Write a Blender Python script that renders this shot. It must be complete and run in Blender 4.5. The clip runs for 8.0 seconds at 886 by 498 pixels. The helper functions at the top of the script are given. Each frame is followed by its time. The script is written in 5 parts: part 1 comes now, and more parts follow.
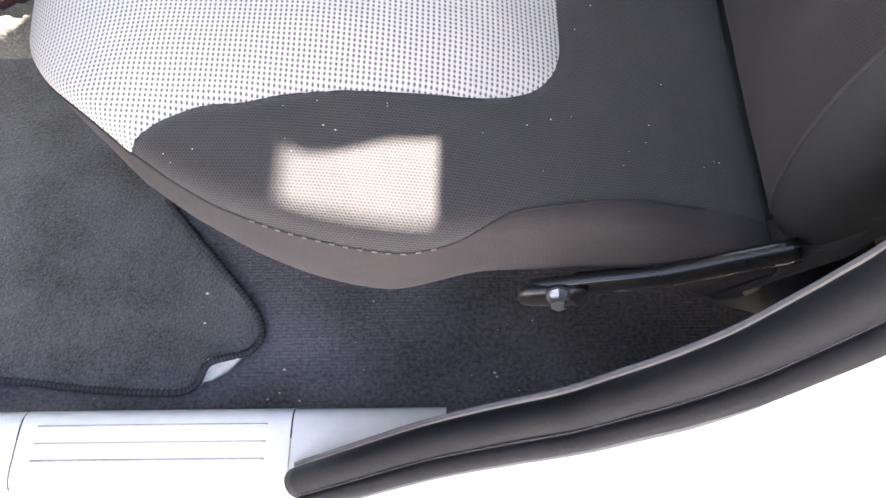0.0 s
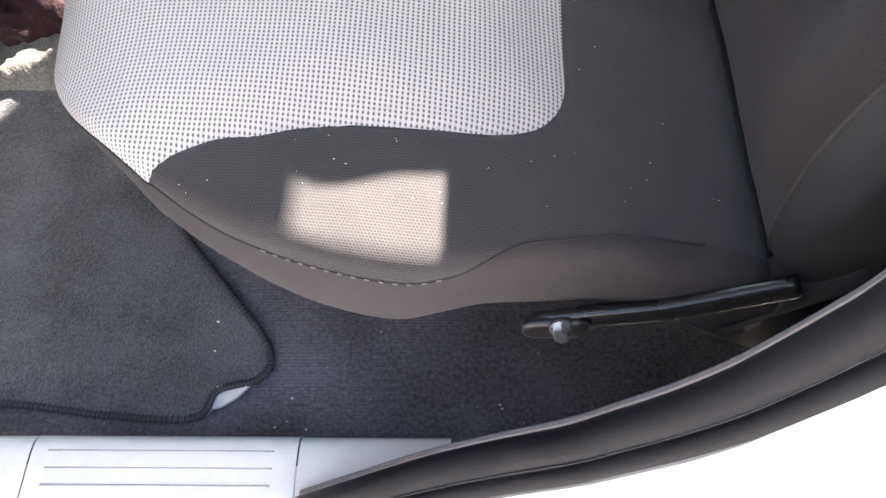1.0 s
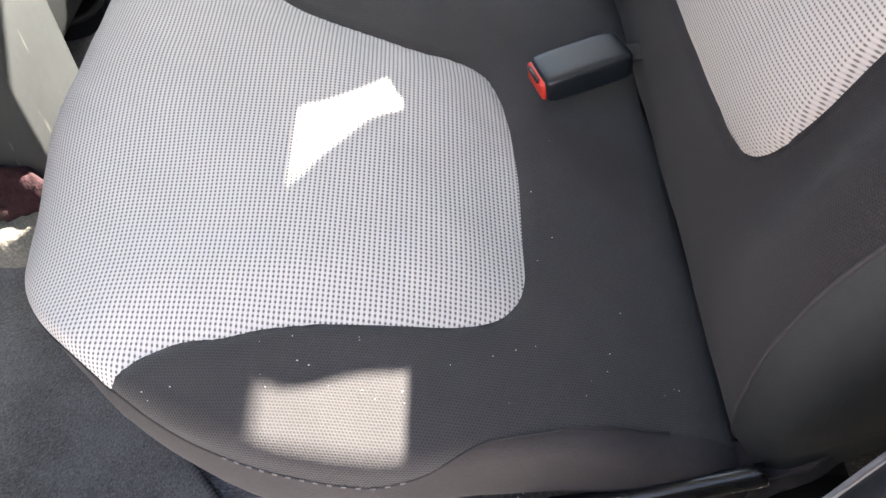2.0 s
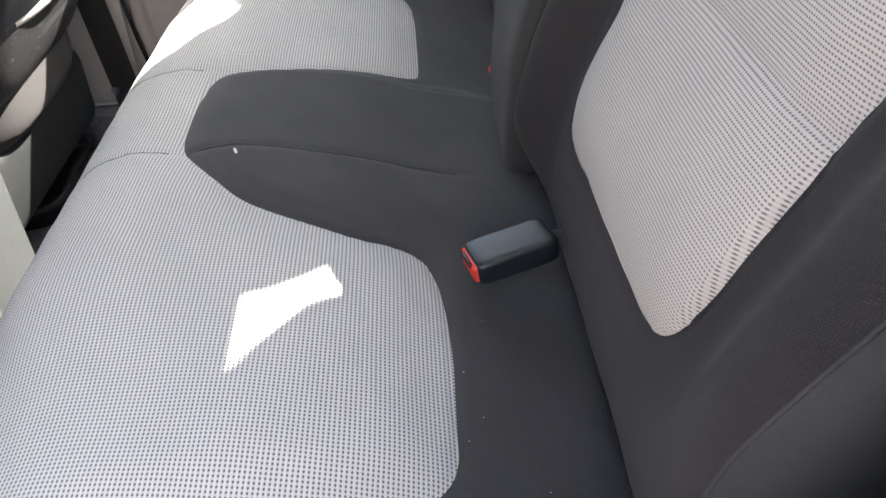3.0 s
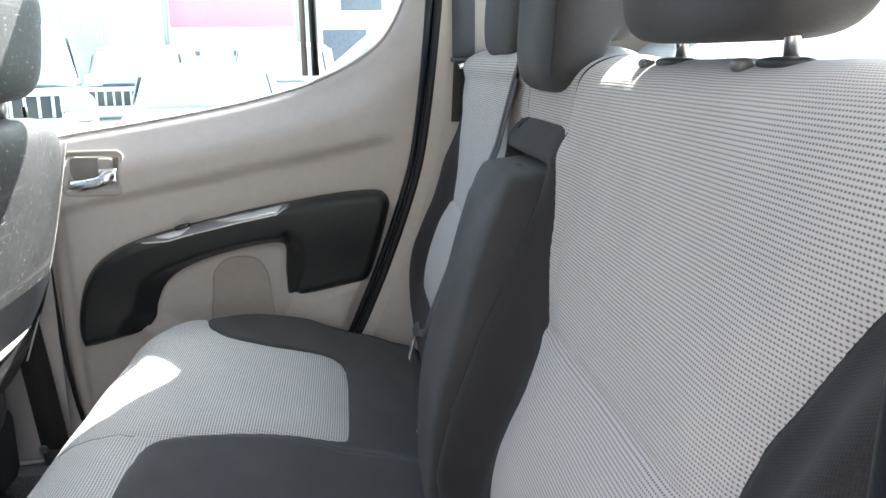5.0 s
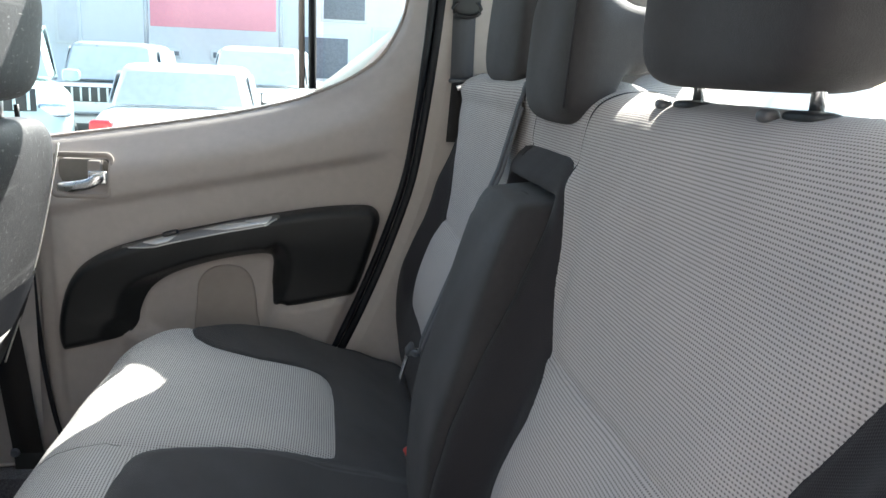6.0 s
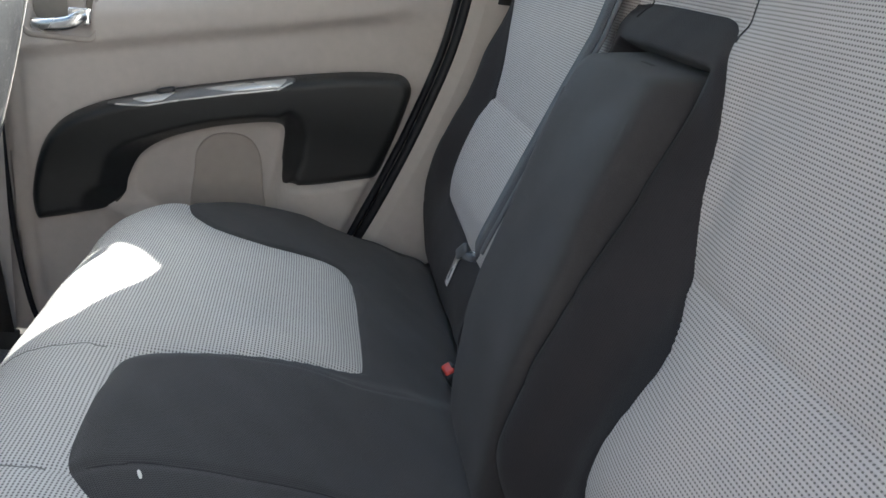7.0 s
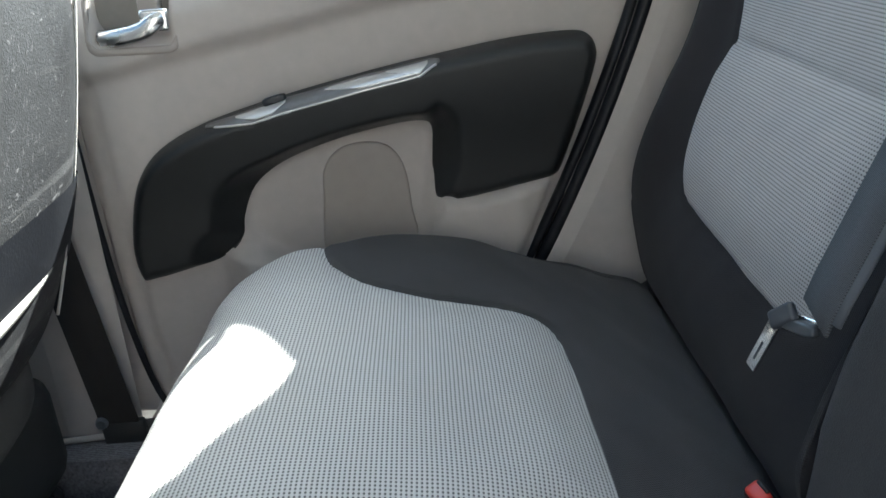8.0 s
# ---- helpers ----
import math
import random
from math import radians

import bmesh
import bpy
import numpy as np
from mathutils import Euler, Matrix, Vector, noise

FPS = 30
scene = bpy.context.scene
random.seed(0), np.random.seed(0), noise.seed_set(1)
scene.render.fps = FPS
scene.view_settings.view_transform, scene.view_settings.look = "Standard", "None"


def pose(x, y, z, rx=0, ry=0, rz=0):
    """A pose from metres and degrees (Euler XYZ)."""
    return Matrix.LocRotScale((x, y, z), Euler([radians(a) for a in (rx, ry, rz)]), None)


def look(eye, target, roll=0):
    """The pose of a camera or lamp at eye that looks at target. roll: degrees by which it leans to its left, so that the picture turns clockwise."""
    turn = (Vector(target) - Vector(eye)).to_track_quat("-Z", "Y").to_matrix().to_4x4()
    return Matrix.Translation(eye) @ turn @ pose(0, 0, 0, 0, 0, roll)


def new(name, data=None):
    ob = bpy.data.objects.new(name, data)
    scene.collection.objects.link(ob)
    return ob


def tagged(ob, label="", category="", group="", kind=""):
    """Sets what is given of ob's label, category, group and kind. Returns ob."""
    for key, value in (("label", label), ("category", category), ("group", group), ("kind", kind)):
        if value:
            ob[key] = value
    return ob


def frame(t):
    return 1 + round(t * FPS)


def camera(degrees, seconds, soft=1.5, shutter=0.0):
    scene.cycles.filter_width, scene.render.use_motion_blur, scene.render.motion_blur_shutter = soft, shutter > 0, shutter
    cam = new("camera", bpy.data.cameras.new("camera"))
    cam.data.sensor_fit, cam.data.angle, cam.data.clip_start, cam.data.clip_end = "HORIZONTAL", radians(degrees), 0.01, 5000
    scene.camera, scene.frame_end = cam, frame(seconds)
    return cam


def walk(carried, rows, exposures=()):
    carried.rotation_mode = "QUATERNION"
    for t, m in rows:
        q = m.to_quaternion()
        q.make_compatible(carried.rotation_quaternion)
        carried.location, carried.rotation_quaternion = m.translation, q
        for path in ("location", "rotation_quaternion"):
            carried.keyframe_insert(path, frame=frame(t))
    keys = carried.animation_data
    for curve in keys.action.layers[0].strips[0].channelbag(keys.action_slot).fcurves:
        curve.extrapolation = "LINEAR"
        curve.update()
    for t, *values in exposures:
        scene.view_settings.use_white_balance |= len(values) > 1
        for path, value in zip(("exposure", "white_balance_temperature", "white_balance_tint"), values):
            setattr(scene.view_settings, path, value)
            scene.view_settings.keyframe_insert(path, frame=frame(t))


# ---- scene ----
cam = camera(57.2, 8.0)
PATH = [
    (0, (-0.058, -0.136, 0.726), (-0.127, 0.842, -1.018), -4.6),
    (0.5, (-0.056, -0.143, 0.729), (-0.151, 0.839, -1.011), -4.8),
    (1, (-0.054, -0.143, 0.736), (-0.15, 0.905, -0.964), -4.8),
    (1.5, (-0.048, -0.131, 0.747), (-0.118, 1.039, -0.873), -4.8),
    (2, (-0.04, -0.118, 0.763), (-0.089, 1.199, -0.741), -3.7),
    (2.2, (-0.036, -0.12, 0.77), (-0.084, 1.278, -0.659), -3.3),
    (3.5, (-0.005, -0.141, 0.789), (0.119, 1.548, -0.276), -2.1),
    (4, (-0.005, -0.153, 0.802), (0.169, 1.637, -0.072), -1.5),
    (4.5, (-0.002, -0.154, 0.823), (0.204, 1.719, 0.153), -1.2),
    (5, (0.008, -0.158, 0.826), (0.229, 1.776, 0.368), -0.7),
    (5.2, (0.002, -0.168, 0.836), (0.255, 1.777, 0.444), 0.0),
    (6.3, (-0.046, -0.14, 0.838), (0.252, 1.776, 0.35), 3.0),
    (6.5, (-0.062, -0.104, 0.829), (0.269, 1.782, 0.254), 2.9),
    (7, (-0.087, 0.049, 0.782), (0.262, 1.894, 0.093), 7.1),
    (7.5, (-0.089, 0.245, 0.716), (0.087, 2.058, -0.112), 0.2),
    (8, (-0.129, 0.414, 0.73), (-0.107, 2.253, -0.057), -3.5),
]
walk(cam, [(t, look(eye, target, roll)) for t, eye, target, roll in PATH], exposures=[(0, 4.20, 7300, 14), (1.0, 3.92, 7400, 14), (2.2, 3.88, 7350, 12), (3.5, 3.62, 7050, 11), (4.2, 3.61, 6850, 9), (5.2, 3.41, 6600, 6), (6.3, 2.75, 6700, 6), (7.0, 3.26, 6600, 6), (7.5, 3.58, 6400, 2), (8, 3.33, 6350, 2)])

# ---- world, sun, exposure ----
SUN = Vector((0.67, 0.88, 1.0)).normalized()
world = bpy.data.worlds.new("sky")
scene.world = world
world.use_nodes = True
wn = world.node_tree.nodes
sky = wn.new("ShaderNodeTexSky")
sky.sky_type, sky.sun_disc = "NISHITA", False
sky.air_density, sky.dust_density, sky.ozone_density = 1.0, 2.2, 1.0
sky.sun_elevation, sky.sun_rotation = math.asin(SUN.z), math.atan2(SUN.x, SUN.y)
wn["Background"].inputs[1].default_value = 0.1
world.node_tree.links.new(sky.outputs[0], wn["Background"].inputs[0])
sun = new("sun", bpy.data.lights.new("sun", "SUN"))
sun.data.energy, sun.data.angle, sun.data.color = 3.5, radians(0.6), (1.0, 0.98, 0.95)
sun.matrix_world = look(SUN * 20, (0, 0, 0))


# ---- materials ----
def material(name, colour, rough=0.6, metal=0.0, vary=0.12, scale=30.0, bump=0.0, bump_scale=400.0, coat=0.0, sheen=0.0, spread=0.25):
    """A surface with stains at a coarse scale, grain at a fine one, and a fine relief."""
    m = bpy.data.materials.new(name)
    m.use_nodes = True
    n, l = m.node_tree.nodes, m.node_tree.links
    b = n["Principled BSDF"]
    b.inputs["Roughness"].default_value, b.inputs["Metallic"].default_value = rough, metal
    b.inputs["Coat Weight"].default_value, b.inputs["Sheen Weight"].default_value = coat, sheen
    b.inputs["Sheen Roughness"].default_value = 0.6
    tc = n.new("ShaderNodeTexCoord")
    coarse, fine = n.new("ShaderNodeTexNoise"), n.new("ShaderNodeTexNoise")
    coarse.inputs["Scale"].default_value, coarse.inputs["Detail"].default_value = scale * 0.25, 5
    fine.inputs["Scale"].default_value, fine.inputs["Detail"].default_value = scale * 6, 3
    for t in (coarse, fine):
        l.new(tc.outputs["Object"], t.inputs["Vector"])
    add = n.new("ShaderNodeMath")
    add.operation = "ADD"
    l.new(coarse.outputs[0], add.inputs[0]), l.new(fine.outputs[0], add.inputs[1])
    span = n.new("ShaderNodeMapRange")
    span.inputs["From Min"].default_value, span.inputs["From Max"].default_value = 0.65, 1.35
    span.inputs["To Min"].default_value, span.inputs["To Max"].default_value = 1 - vary, 1 + vary
    l.new(add.outputs[0], span.inputs[0])
    mul = n.new("ShaderNodeVectorMath")
    mul.operation = "SCALE"
    mul.inputs[0].default_value = colour
    l.new(span.outputs[0], mul.inputs["Scale"])
    l.new(mul.outputs[0], b.inputs["Base Color"])
    rr = n.new("ShaderNodeMapRange")
    rr.inputs["From Min"].default_value, rr.inputs["From Max"].default_value = 0.3, 0.7
    rr.inputs["To Min"].default_value, rr.inputs["To Max"].default_value = max(0.02, rough * (1 - spread)), min(1, rough * (1 + spread))
    l.new(coarse.outputs[0], rr.inputs[0]), l.new(rr.outputs[0], b.inputs["Roughness"])
    if bump:
        grain, bp = n.new("ShaderNodeTexNoise"), n.new("ShaderNodeBump")
        grain.inputs["Scale"].default_value, grain.inputs["Detail"].default_value = bump_scale, 3
        l.new(tc.outputs["Object"], grain.inputs["Vector"])
        bp.inputs["Strength"].default_value, bp.inputs["Distance"].default_value = bump, 0.002
        l.new(grain.outputs[0], bp.inputs["Height"]), l.new(bp.outputs[0], b.inputs["Normal"])
    return m


def ribbed(m, along, pitch, depth):
    """Adds fine ribs to a surface's relief, running across the given axis."""
    n, l = m.node_tree.nodes, m.node_tree.links
    wave, tc = n.new("ShaderNodeTexWave"), n.new("ShaderNodeTexCoord")
    wave.bands_direction, wave.inputs["Scale"].default_value = along, 0.314 / pitch
    wave.inputs["Distortion"].default_value, wave.inputs["Detail"].default_value, wave.inputs["Detail Scale"].default_value = 2.5, 2.0, 2.0
    l.new(tc.outputs["Object"], wave.inputs["Vector"])
    bp = n.new("ShaderNodeBump")
    bp.inputs["Strength"].default_value, bp.inputs["Distance"].default_value = 0.9, depth
    l.new(wave.outputs[1], bp.inputs["Height"])
    b = n["Principled BSDF"]
    if b.inputs["Normal"].links:
        l.new(b.inputs["Normal"].links[0].from_socket, bp.inputs["Normal"])
    l.new(bp.outputs[0], b.inputs["Normal"])
    return m


def woven(name, thread, gap, pitch, hole, stretch=1.0, stagger=0.0, bump=0.5, soil=0.06, lines=0.0, rough=0.85, longer=0.8, sheen=0.05):
    """Woven or spacer fabric on the mesh's own metre coordinates: threads with a grid of small gaps."""
    m = bpy.data.materials.new(name)
    m.use_nodes = True
    n, l = m.node_tree.nodes, m.node_tree.links
    b = n["Principled BSDF"]
    b.inputs["Roughness"].default_value, b.inputs["Sheen Weight"].default_value = rough, sheen
    b.inputs["Specular IOR Level"].default_value = 0.25
    uv = n.new("ShaderNodeUVMap")

    def op(kind, a, c=None, d=None):
        k = n.new("ShaderNodeMath")
        k.operation = kind
        for i, v in enumerate((a, c, d)):
            if v is None:
                continue
            if isinstance(v, (int, float)):
                k.inputs[i].default_value = v
            else:
                l.new(v, k.inputs[i])
        return k.outputs[0]

    sep = n.new("ShaderNodeSeparateXYZ")
    l.new(uv.outputs[0], sep.inputs[0])
    u, v = op("DIVIDE", sep.outputs[0], pitch), op("DIVIDE", sep.outputs[1], pitch * stretch)
    if stagger:
        odd = op("MODULO", op("FLOOR", v), 2.0)
        u = op("ADD", u, op("MULTIPLY", odd, stagger))
    du, dv = op("SUBTRACT", op("FRACT", u), 0.5), op("SUBTRACT", op("FRACT", v), 0.5)
    dist = op("SQRT", op("ADD", op("POWER", op("ABSOLUTE", du), 2.0), op("MULTIPLY", op("POWER", op("ABSOLUTE", dv), 2.0), longer)))
    edge = n.new("ShaderNodeMapRange")
    edge.interpolation_type = "SMOOTHSTEP"
    edge.inputs["From Min"].default_value, edge.inputs["From Max"].default_value = hole * 0.65, hole * 1.35
    l.new(dist, edge.inputs[0])
    tc = n.new("ShaderNodeTexCoord")
    coarse, fine = n.new("ShaderNodeTexNoise"), n.new("ShaderNodeTexNoise")
    coarse.inputs["Scale"].default_value, coarse.inputs["Detail"].default_value = 7, 5
    fine.inputs["Scale"].default_value, fine.inputs["Detail"].default_value = 900, 2
    for t in (coarse, fine):
        l.new(tc.outputs["Object"], t.inputs["Vector"])
    span = n.new("ShaderNodeMapRange")
    span.inputs["From Min"].default_value, span.inputs["From Max"].default_value = 0.7, 1.3
    span.inputs["To Min"].default_value, span.inputs["To Max"].default_value = 1 - soil, 1 + soil
    l.new(op("ADD", coarse.outputs[0], fine.outputs[0]), span.inputs[0])
    mix = n.new("ShaderNodeMix")
    mix.data_type = "RGBA"
    mix.inputs["A"].default_value, mix.inputs["B"].default_value = (*gap, 1), (*thread, 1)
    l.new(edge.outputs[0], mix.inputs["Factor"])
    mul = n.new("ShaderNodeVectorMath")
    mul.operation = "SCALE"
    l.new(mix.outputs["Result"], mul.inputs[0]), l.new(span.outputs[0], mul.inputs["Scale"])
    l.new(mul.outputs[0], b.inputs["Base Color"])
    height = edge.outputs[0]
    if lines:
        # Shade in the grooves between ribs is multiplied into the base colour.
        groove = op("POWER", op("MULTIPLY_ADD", op("COSINE", op("MULTIPLY", du, 2 * math.pi)), 0.5, 0.5), 2.0)
        shade = op("SUBTRACT", 1.0, op("MULTIPLY", groove, 0.2))
        tone = n.new("ShaderNodeVectorMath")
        tone.operation = "SCALE"
        l.new(mul.outputs[0], tone.inputs[0]), l.new(shade, tone.inputs["Scale"])
        l.new(tone.outputs[0], b.inputs["Base Color"])
        rib = op("MULTIPLY", op("COSINE", op("MULTIPLY", du, 2 * math.pi)), -lines)
        height = op("ADD", height, rib)
    bp = n.new("ShaderNodeBump")
    bp.inputs["Strength"].default_value, bp.inputs["Distance"].default_value = bump, 0.0006
    l.new(height, bp.inputs["Height"]), l.new(bp.outputs[0], b.inputs["Normal"])
    return m


def glass(name, tint, ior=1.45):
    m = bpy.data.materials.new(name)
    m.use_nodes = True
    n, l = m.node_tree.nodes, m.node_tree.links
    clear, gloss, mix = n.new("ShaderNodeBsdfTransparent"), n.new("ShaderNodeBsdfGlossy"), n.new("ShaderNodeMixShader")
    clear.inputs[0].default_value, gloss.inputs["Roughness"].default_value = (*tint, 1), 0.02
    fr = n.new("ShaderNodeFresnel")
    fr.inputs[0].default_value = ior
    l.new(fr.outputs[0], mix.inputs[0]), l.new(clear.outputs[0], mix.inputs[1]), l.new(gloss.outputs[0], mix.inputs[2])
    l.new(mix.outputs[0], n["Material Output"].inputs[0])
    return m


def scuffed(m, colour, scale, stretch, level):
    """Adds pale scratches and specks to a surface."""
    n, l = m.node_tree.nodes, m.node_tree.links
    b = n["Principled BSDF"]
    tc, mp, tex, cut, mix = n.new("ShaderNodeTexCoord"), n.new("ShaderNodeMapping"), n.new("ShaderNodeTexNoise"), n.new("ShaderNodeMapRange"), n.new("ShaderNodeMix")
    mp.inputs["Scale"].default_value = stretch
    mp.inputs["Rotation"].default_value = (0.5, 0.2, 0.3)
    tex.inputs["Scale"].default_value, tex.inputs["Detail"].default_value = scale, 4
    cut.inputs["From Min"].default_value, cut.inputs["From Max"].default_value = level, level + 0.05
    mix.data_type = "RGBA"
    mix.inputs["B"].default_value = (*colour, 1)
    l.new(tc.outputs["Object"], mp.inputs[0]), l.new(mp.outputs[0], tex.inputs["Vector"]), l.new(tex.outputs[0], cut.inputs[0])
    l.new(cut.outputs[0], mix.inputs["Factor"])
    l.new(b.inputs["Base Color"].links[0].from_socket, mix.inputs["A"])
    l.new(mix.outputs["Result"], b.inputs["Base Color"])
    return m


LIGHT_CLOTH = woven("light_mesh_cloth", (0.570, 0.555, 0.543), (0.160, 0.155, 0.152), 0.0035, 0.243, stretch=1.0, bump=0.5, lines=0.24, longer=0.75)
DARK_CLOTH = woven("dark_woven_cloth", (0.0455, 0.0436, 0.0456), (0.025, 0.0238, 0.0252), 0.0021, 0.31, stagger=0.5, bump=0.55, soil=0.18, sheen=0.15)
# Darker copies of the two cushion cloths, with the backrests' shade in the colour.
DARK_CLOTH_SHADED = woven("dark_woven_cloth_shaded", (0.0245, 0.0222, 0.0243), (0.0175, 0.0160, 0.0175), 0.0021, 0.31, stagger=0.5, bump=0.4, soil=0.16)
LIGHT_CLOTH_SHADED = woven("light_mesh_cloth_shaded", (0.488, 0.455, 0.437), (0.190, 0.175, 0.168), 0.0035, 0.225, stretch=1.0, bump=0.45, lines=0.15, longer=0.75)
SIDE_CLOTH = material("dark_knit_cloth", (0.0232, 0.0203, 0.0226), 0.95, vary=0.16, scale=25, bump=0.3, bump_scale=900, sheen=0.04)
SIDE_VINYL = material("blue_black_side_cloth", (0.0185, 0.0215, 0.0250), 0.72, vary=0.18, scale=14, bump=0.2, bump_scale=900)
RIDGE = material("dark_ridge_cloth", (0.034, 0.0315, 0.0345), 0.9, vary=0.2, scale=40)
ARM_CLOTH = material("charcoal_cloth", (0.0242, 0.0228, 0.0240), 0.9, vary=0.14, scale=25, bump=0.3, bump_scale=1100, sheen=0.05)
CARPET = material("black_carpet", (0.097, 0.096, 0.107), 0.95, vary=0.95, scale=40, bump=1.0, bump_scale=700, sheen=0.25)
ribbed(CARPET, "Y", 0.0036, 0.0005)
COARSE = material("coarse_beige_carpet", (0.17, 0.165, 0.145), 0.95, vary=0.7, scale=60, bump=1.0, bump_scale=300)
MAT_PILE = material("mat_pile", (0.064, 0.067, 0.073), 0.95, vary=1.0, scale=60, bump=1.0, bump_scale=420, sheen=0.3)
MAT_EDGE = material("mat_stitched_edge", (0.052, 0.052, 0.058), 0.9, vary=0.5, scale=120)
MAT_STITCH = material("mat_overlock_thread", (0.020, 0.020, 0.024), 0.8, vary=0.3, scale=60)
FELT = material("grey_felt_backing", (0.58, 0.565, 0.53), 0.95, vary=0.25, scale=120, bump=0.5)
PANEL = material("grey_door_plastic", (0.420, 0.386, 0.363), 0.62, vary=0.06, scale=10, bump=0.25, bump_scale=1500)
PANEL_PAD = material("grey_pad_plastic", (0.330, 0.296, 0.272), 0.7, vary=0.05, scale=10, bump=0.3, bump_scale=1500)
BLACK_PLASTIC = material("black_grained_plastic", (0.022, 0.024, 0.025), 0.48, vary=0.12, scale=14, bump=0.3, bump_scale=1600)
ARM_PLASTIC = material("black_armrest_plastic", (0.0125, 0.0140, 0.0152), 0.36, vary=0.16, scale=14, bump=0.3, bump_scale=1600)
RUBBER = material("black_rubber", (0.0075, 0.0088, 0.0125), 0.52, vary=0.3, scale=20, bump=0.15, bump_scale=300)
CHROME = material("chrome", (0.8, 0.8, 0.8), 0.26, 1.0, vary=0.04, scale=30)
SILVER_DULL = material("dull_silver_trim", (0.19, 0.19, 0.195), 0.40, 0.5, vary=0.08, scale=30)
SILVER = material("silver_paint_trim", (0.68, 0.68, 0.67), 0.3, 0.5, vary=0.05, scale=20)
RUBBER.node_tree.nodes["Principled BSDF"].inputs["Specular IOR Level"].default_value = 0.32
STEEL = material("zinc_steel", (0.42, 0.46, 0.52), 0.30, 1.0, vary=0.15, scale=60)
GLOSS_RUBBER = material("glossy_black_rubber", (0.012, 0.013, 0.018), 0.16, vary=0.2, scale=20)
BLACK_STEEL = material("black_painted_steel", (0.012, 0.012, 0.013), 0.3, vary=0.2, scale=40)
WHITE_PAINT = material("white_car_paint", (0.80, 0.80, 0.79), 0.3, vary=0.03, scale=6, coat=0.6)
SILL = material("grey_sill_plastic", (0.735, 0.755, 0.745), 0.5, vary=0.06, scale=14, bump=0.2, bump_scale=900)
TRIM_GREY = material("grey_trim_edge", (0.15, 0.15, 0.165), 0.45, vary=0.2, scale=30)
FLANGE = material("grey_rubber_flange", (0.10, 0.105, 0.115), 0.6, vary=0.2, scale=30)
RIB_SHADE = material("grey_rib_shade", (0.40, 0.40, 0.41), 0.6, vary=0.3, scale=60)
RED = material("red_plastic", (0.62, 0.05, 0.035), 0.4, vary=0.06, scale=40)
WEBBING = woven("belt_webbing", (0.10, 0.105, 0.115), (0.04, 0.04, 0.045), 0.0016, 0.3, stretch=0.6, stagger=0.5, bump=0.5)
BLACK_WEB = woven("black_belt_webbing", (0.030, 0.027, 0.026), (0.012, 0.012, 0.012), 0.0016, 0.3, stretch=0.6, stagger=0.5, bump=0.5)
GREY_BUCKLE = material("grey_buckle_plastic", (0.058, 0.064, 0.074), 0.5, vary=0.1, scale=30)
BUTTON_GREY = material("grey_button_plastic", (0.09, 0.09, 0.092), 0.35, vary=0.1, scale=30)
BLACK_BUCKLE = material("black_buckle_plastic", (0.010, 0.0135, 0.018), 0.36, vary=0.12, scale=30, bump=0.15, bump_scale=900)
SEAT_VINYL = material("scuffed_grey_vinyl", (0.026, 0.027, 0.030), 0.56, vary=0.35, scale=22, bump=0.35, bump_scale=500)
CONSOLE = material("scuffed_grey_console", (0.043, 0.048, 0.049), 0.7, vary=0.1, scale=18, bump=0.2, bump_scale=900)
SEAT_VINYL.node_tree.nodes["Principled BSDF"].inputs["Specular IOR Level"].default_value = 0.45
scuffed(SEAT_VINYL, (0.15, 0.15, 0.155), 110, (1, 0.5, 1.2), 0.66)
scuffed(SEAT_VINYL, (0.22, 0.215, 0.21), 60, (1, 0.3, 3.0), 0.70)
scuffed(SEAT_VINYL, (0.060, 0.061, 0.064), 9, (1, 0.25, 5.0), 0.58)
scuffed(SEAT_VINYL, (0.115, 0.115, 0.12), 240, (1, 1.7, 0.35), 0.63)
scuffed(CONSOLE, (0.11, 0.11, 0.10), 40, (1, 3.0, 0.3), 0.66)
CUP = material("dark_grey_cup_plastic", (0.22, 0.205, 0.19), 0.6, vary=0.06, scale=20, bump=0.2, bump_scale=1500)
HEADLINER = material("beige_headliner", (0.55, 0.53, 0.49), 0.95, vary=0.05, scale=20, bump=0.3)
CRUMB = material("pale_crumbs", (0.75, 0.73, 0.68), 0.8, vary=0.1)
THREAD = material("dark_seam_thread", (0.016, 0.016, 0.018), 0.8, vary=0.2)
SEAM_PALE = material("light_cloth_seam", (0.20, 0.195, 0.19), 0.9, vary=0.4, scale=150)
PALE_THREAD = material("grey_seam_thread", (0.14, 0.135, 0.135), 0.8, vary=0.2)
MAROON = material("maroon_cloth", (0.026, 0.006, 0.009), 0.95, vary=0.5, scale=40, bump=0.8, bump_scale=300)
CLEAR = glass("window_glass", (0.80, 0.935, 0.955))
REAR_CLEAR = glass("back_window_glass", (0.80, 0.935, 0.955), 1.12)
TINTED = glass("tinted_windscreen", (0.23, 0.255, 0.25))
CONCRETE = material("sunlit_concrete", (0.46, 0.445, 0.42), 0.9, vary=0.15, scale=2, bump=0.3, bump_scale=60)
WALL_WHITE = material("white_render", (0.80, 0.80, 0.78), 0.9, vary=0.05, scale=1.5)
# For the unseen wall that tones the light from the door side.
UNSEEN_WALL = material("unseen_wall_render", (0.255, 0.243, 0.236), 0.9, vary=0.15, scale=1.2, bump=0.3, bump_scale=40)
SHUTTER = material("grey_shutter", (0.70, 0.70, 0.70), 0.6, vary=0.1, scale=3)
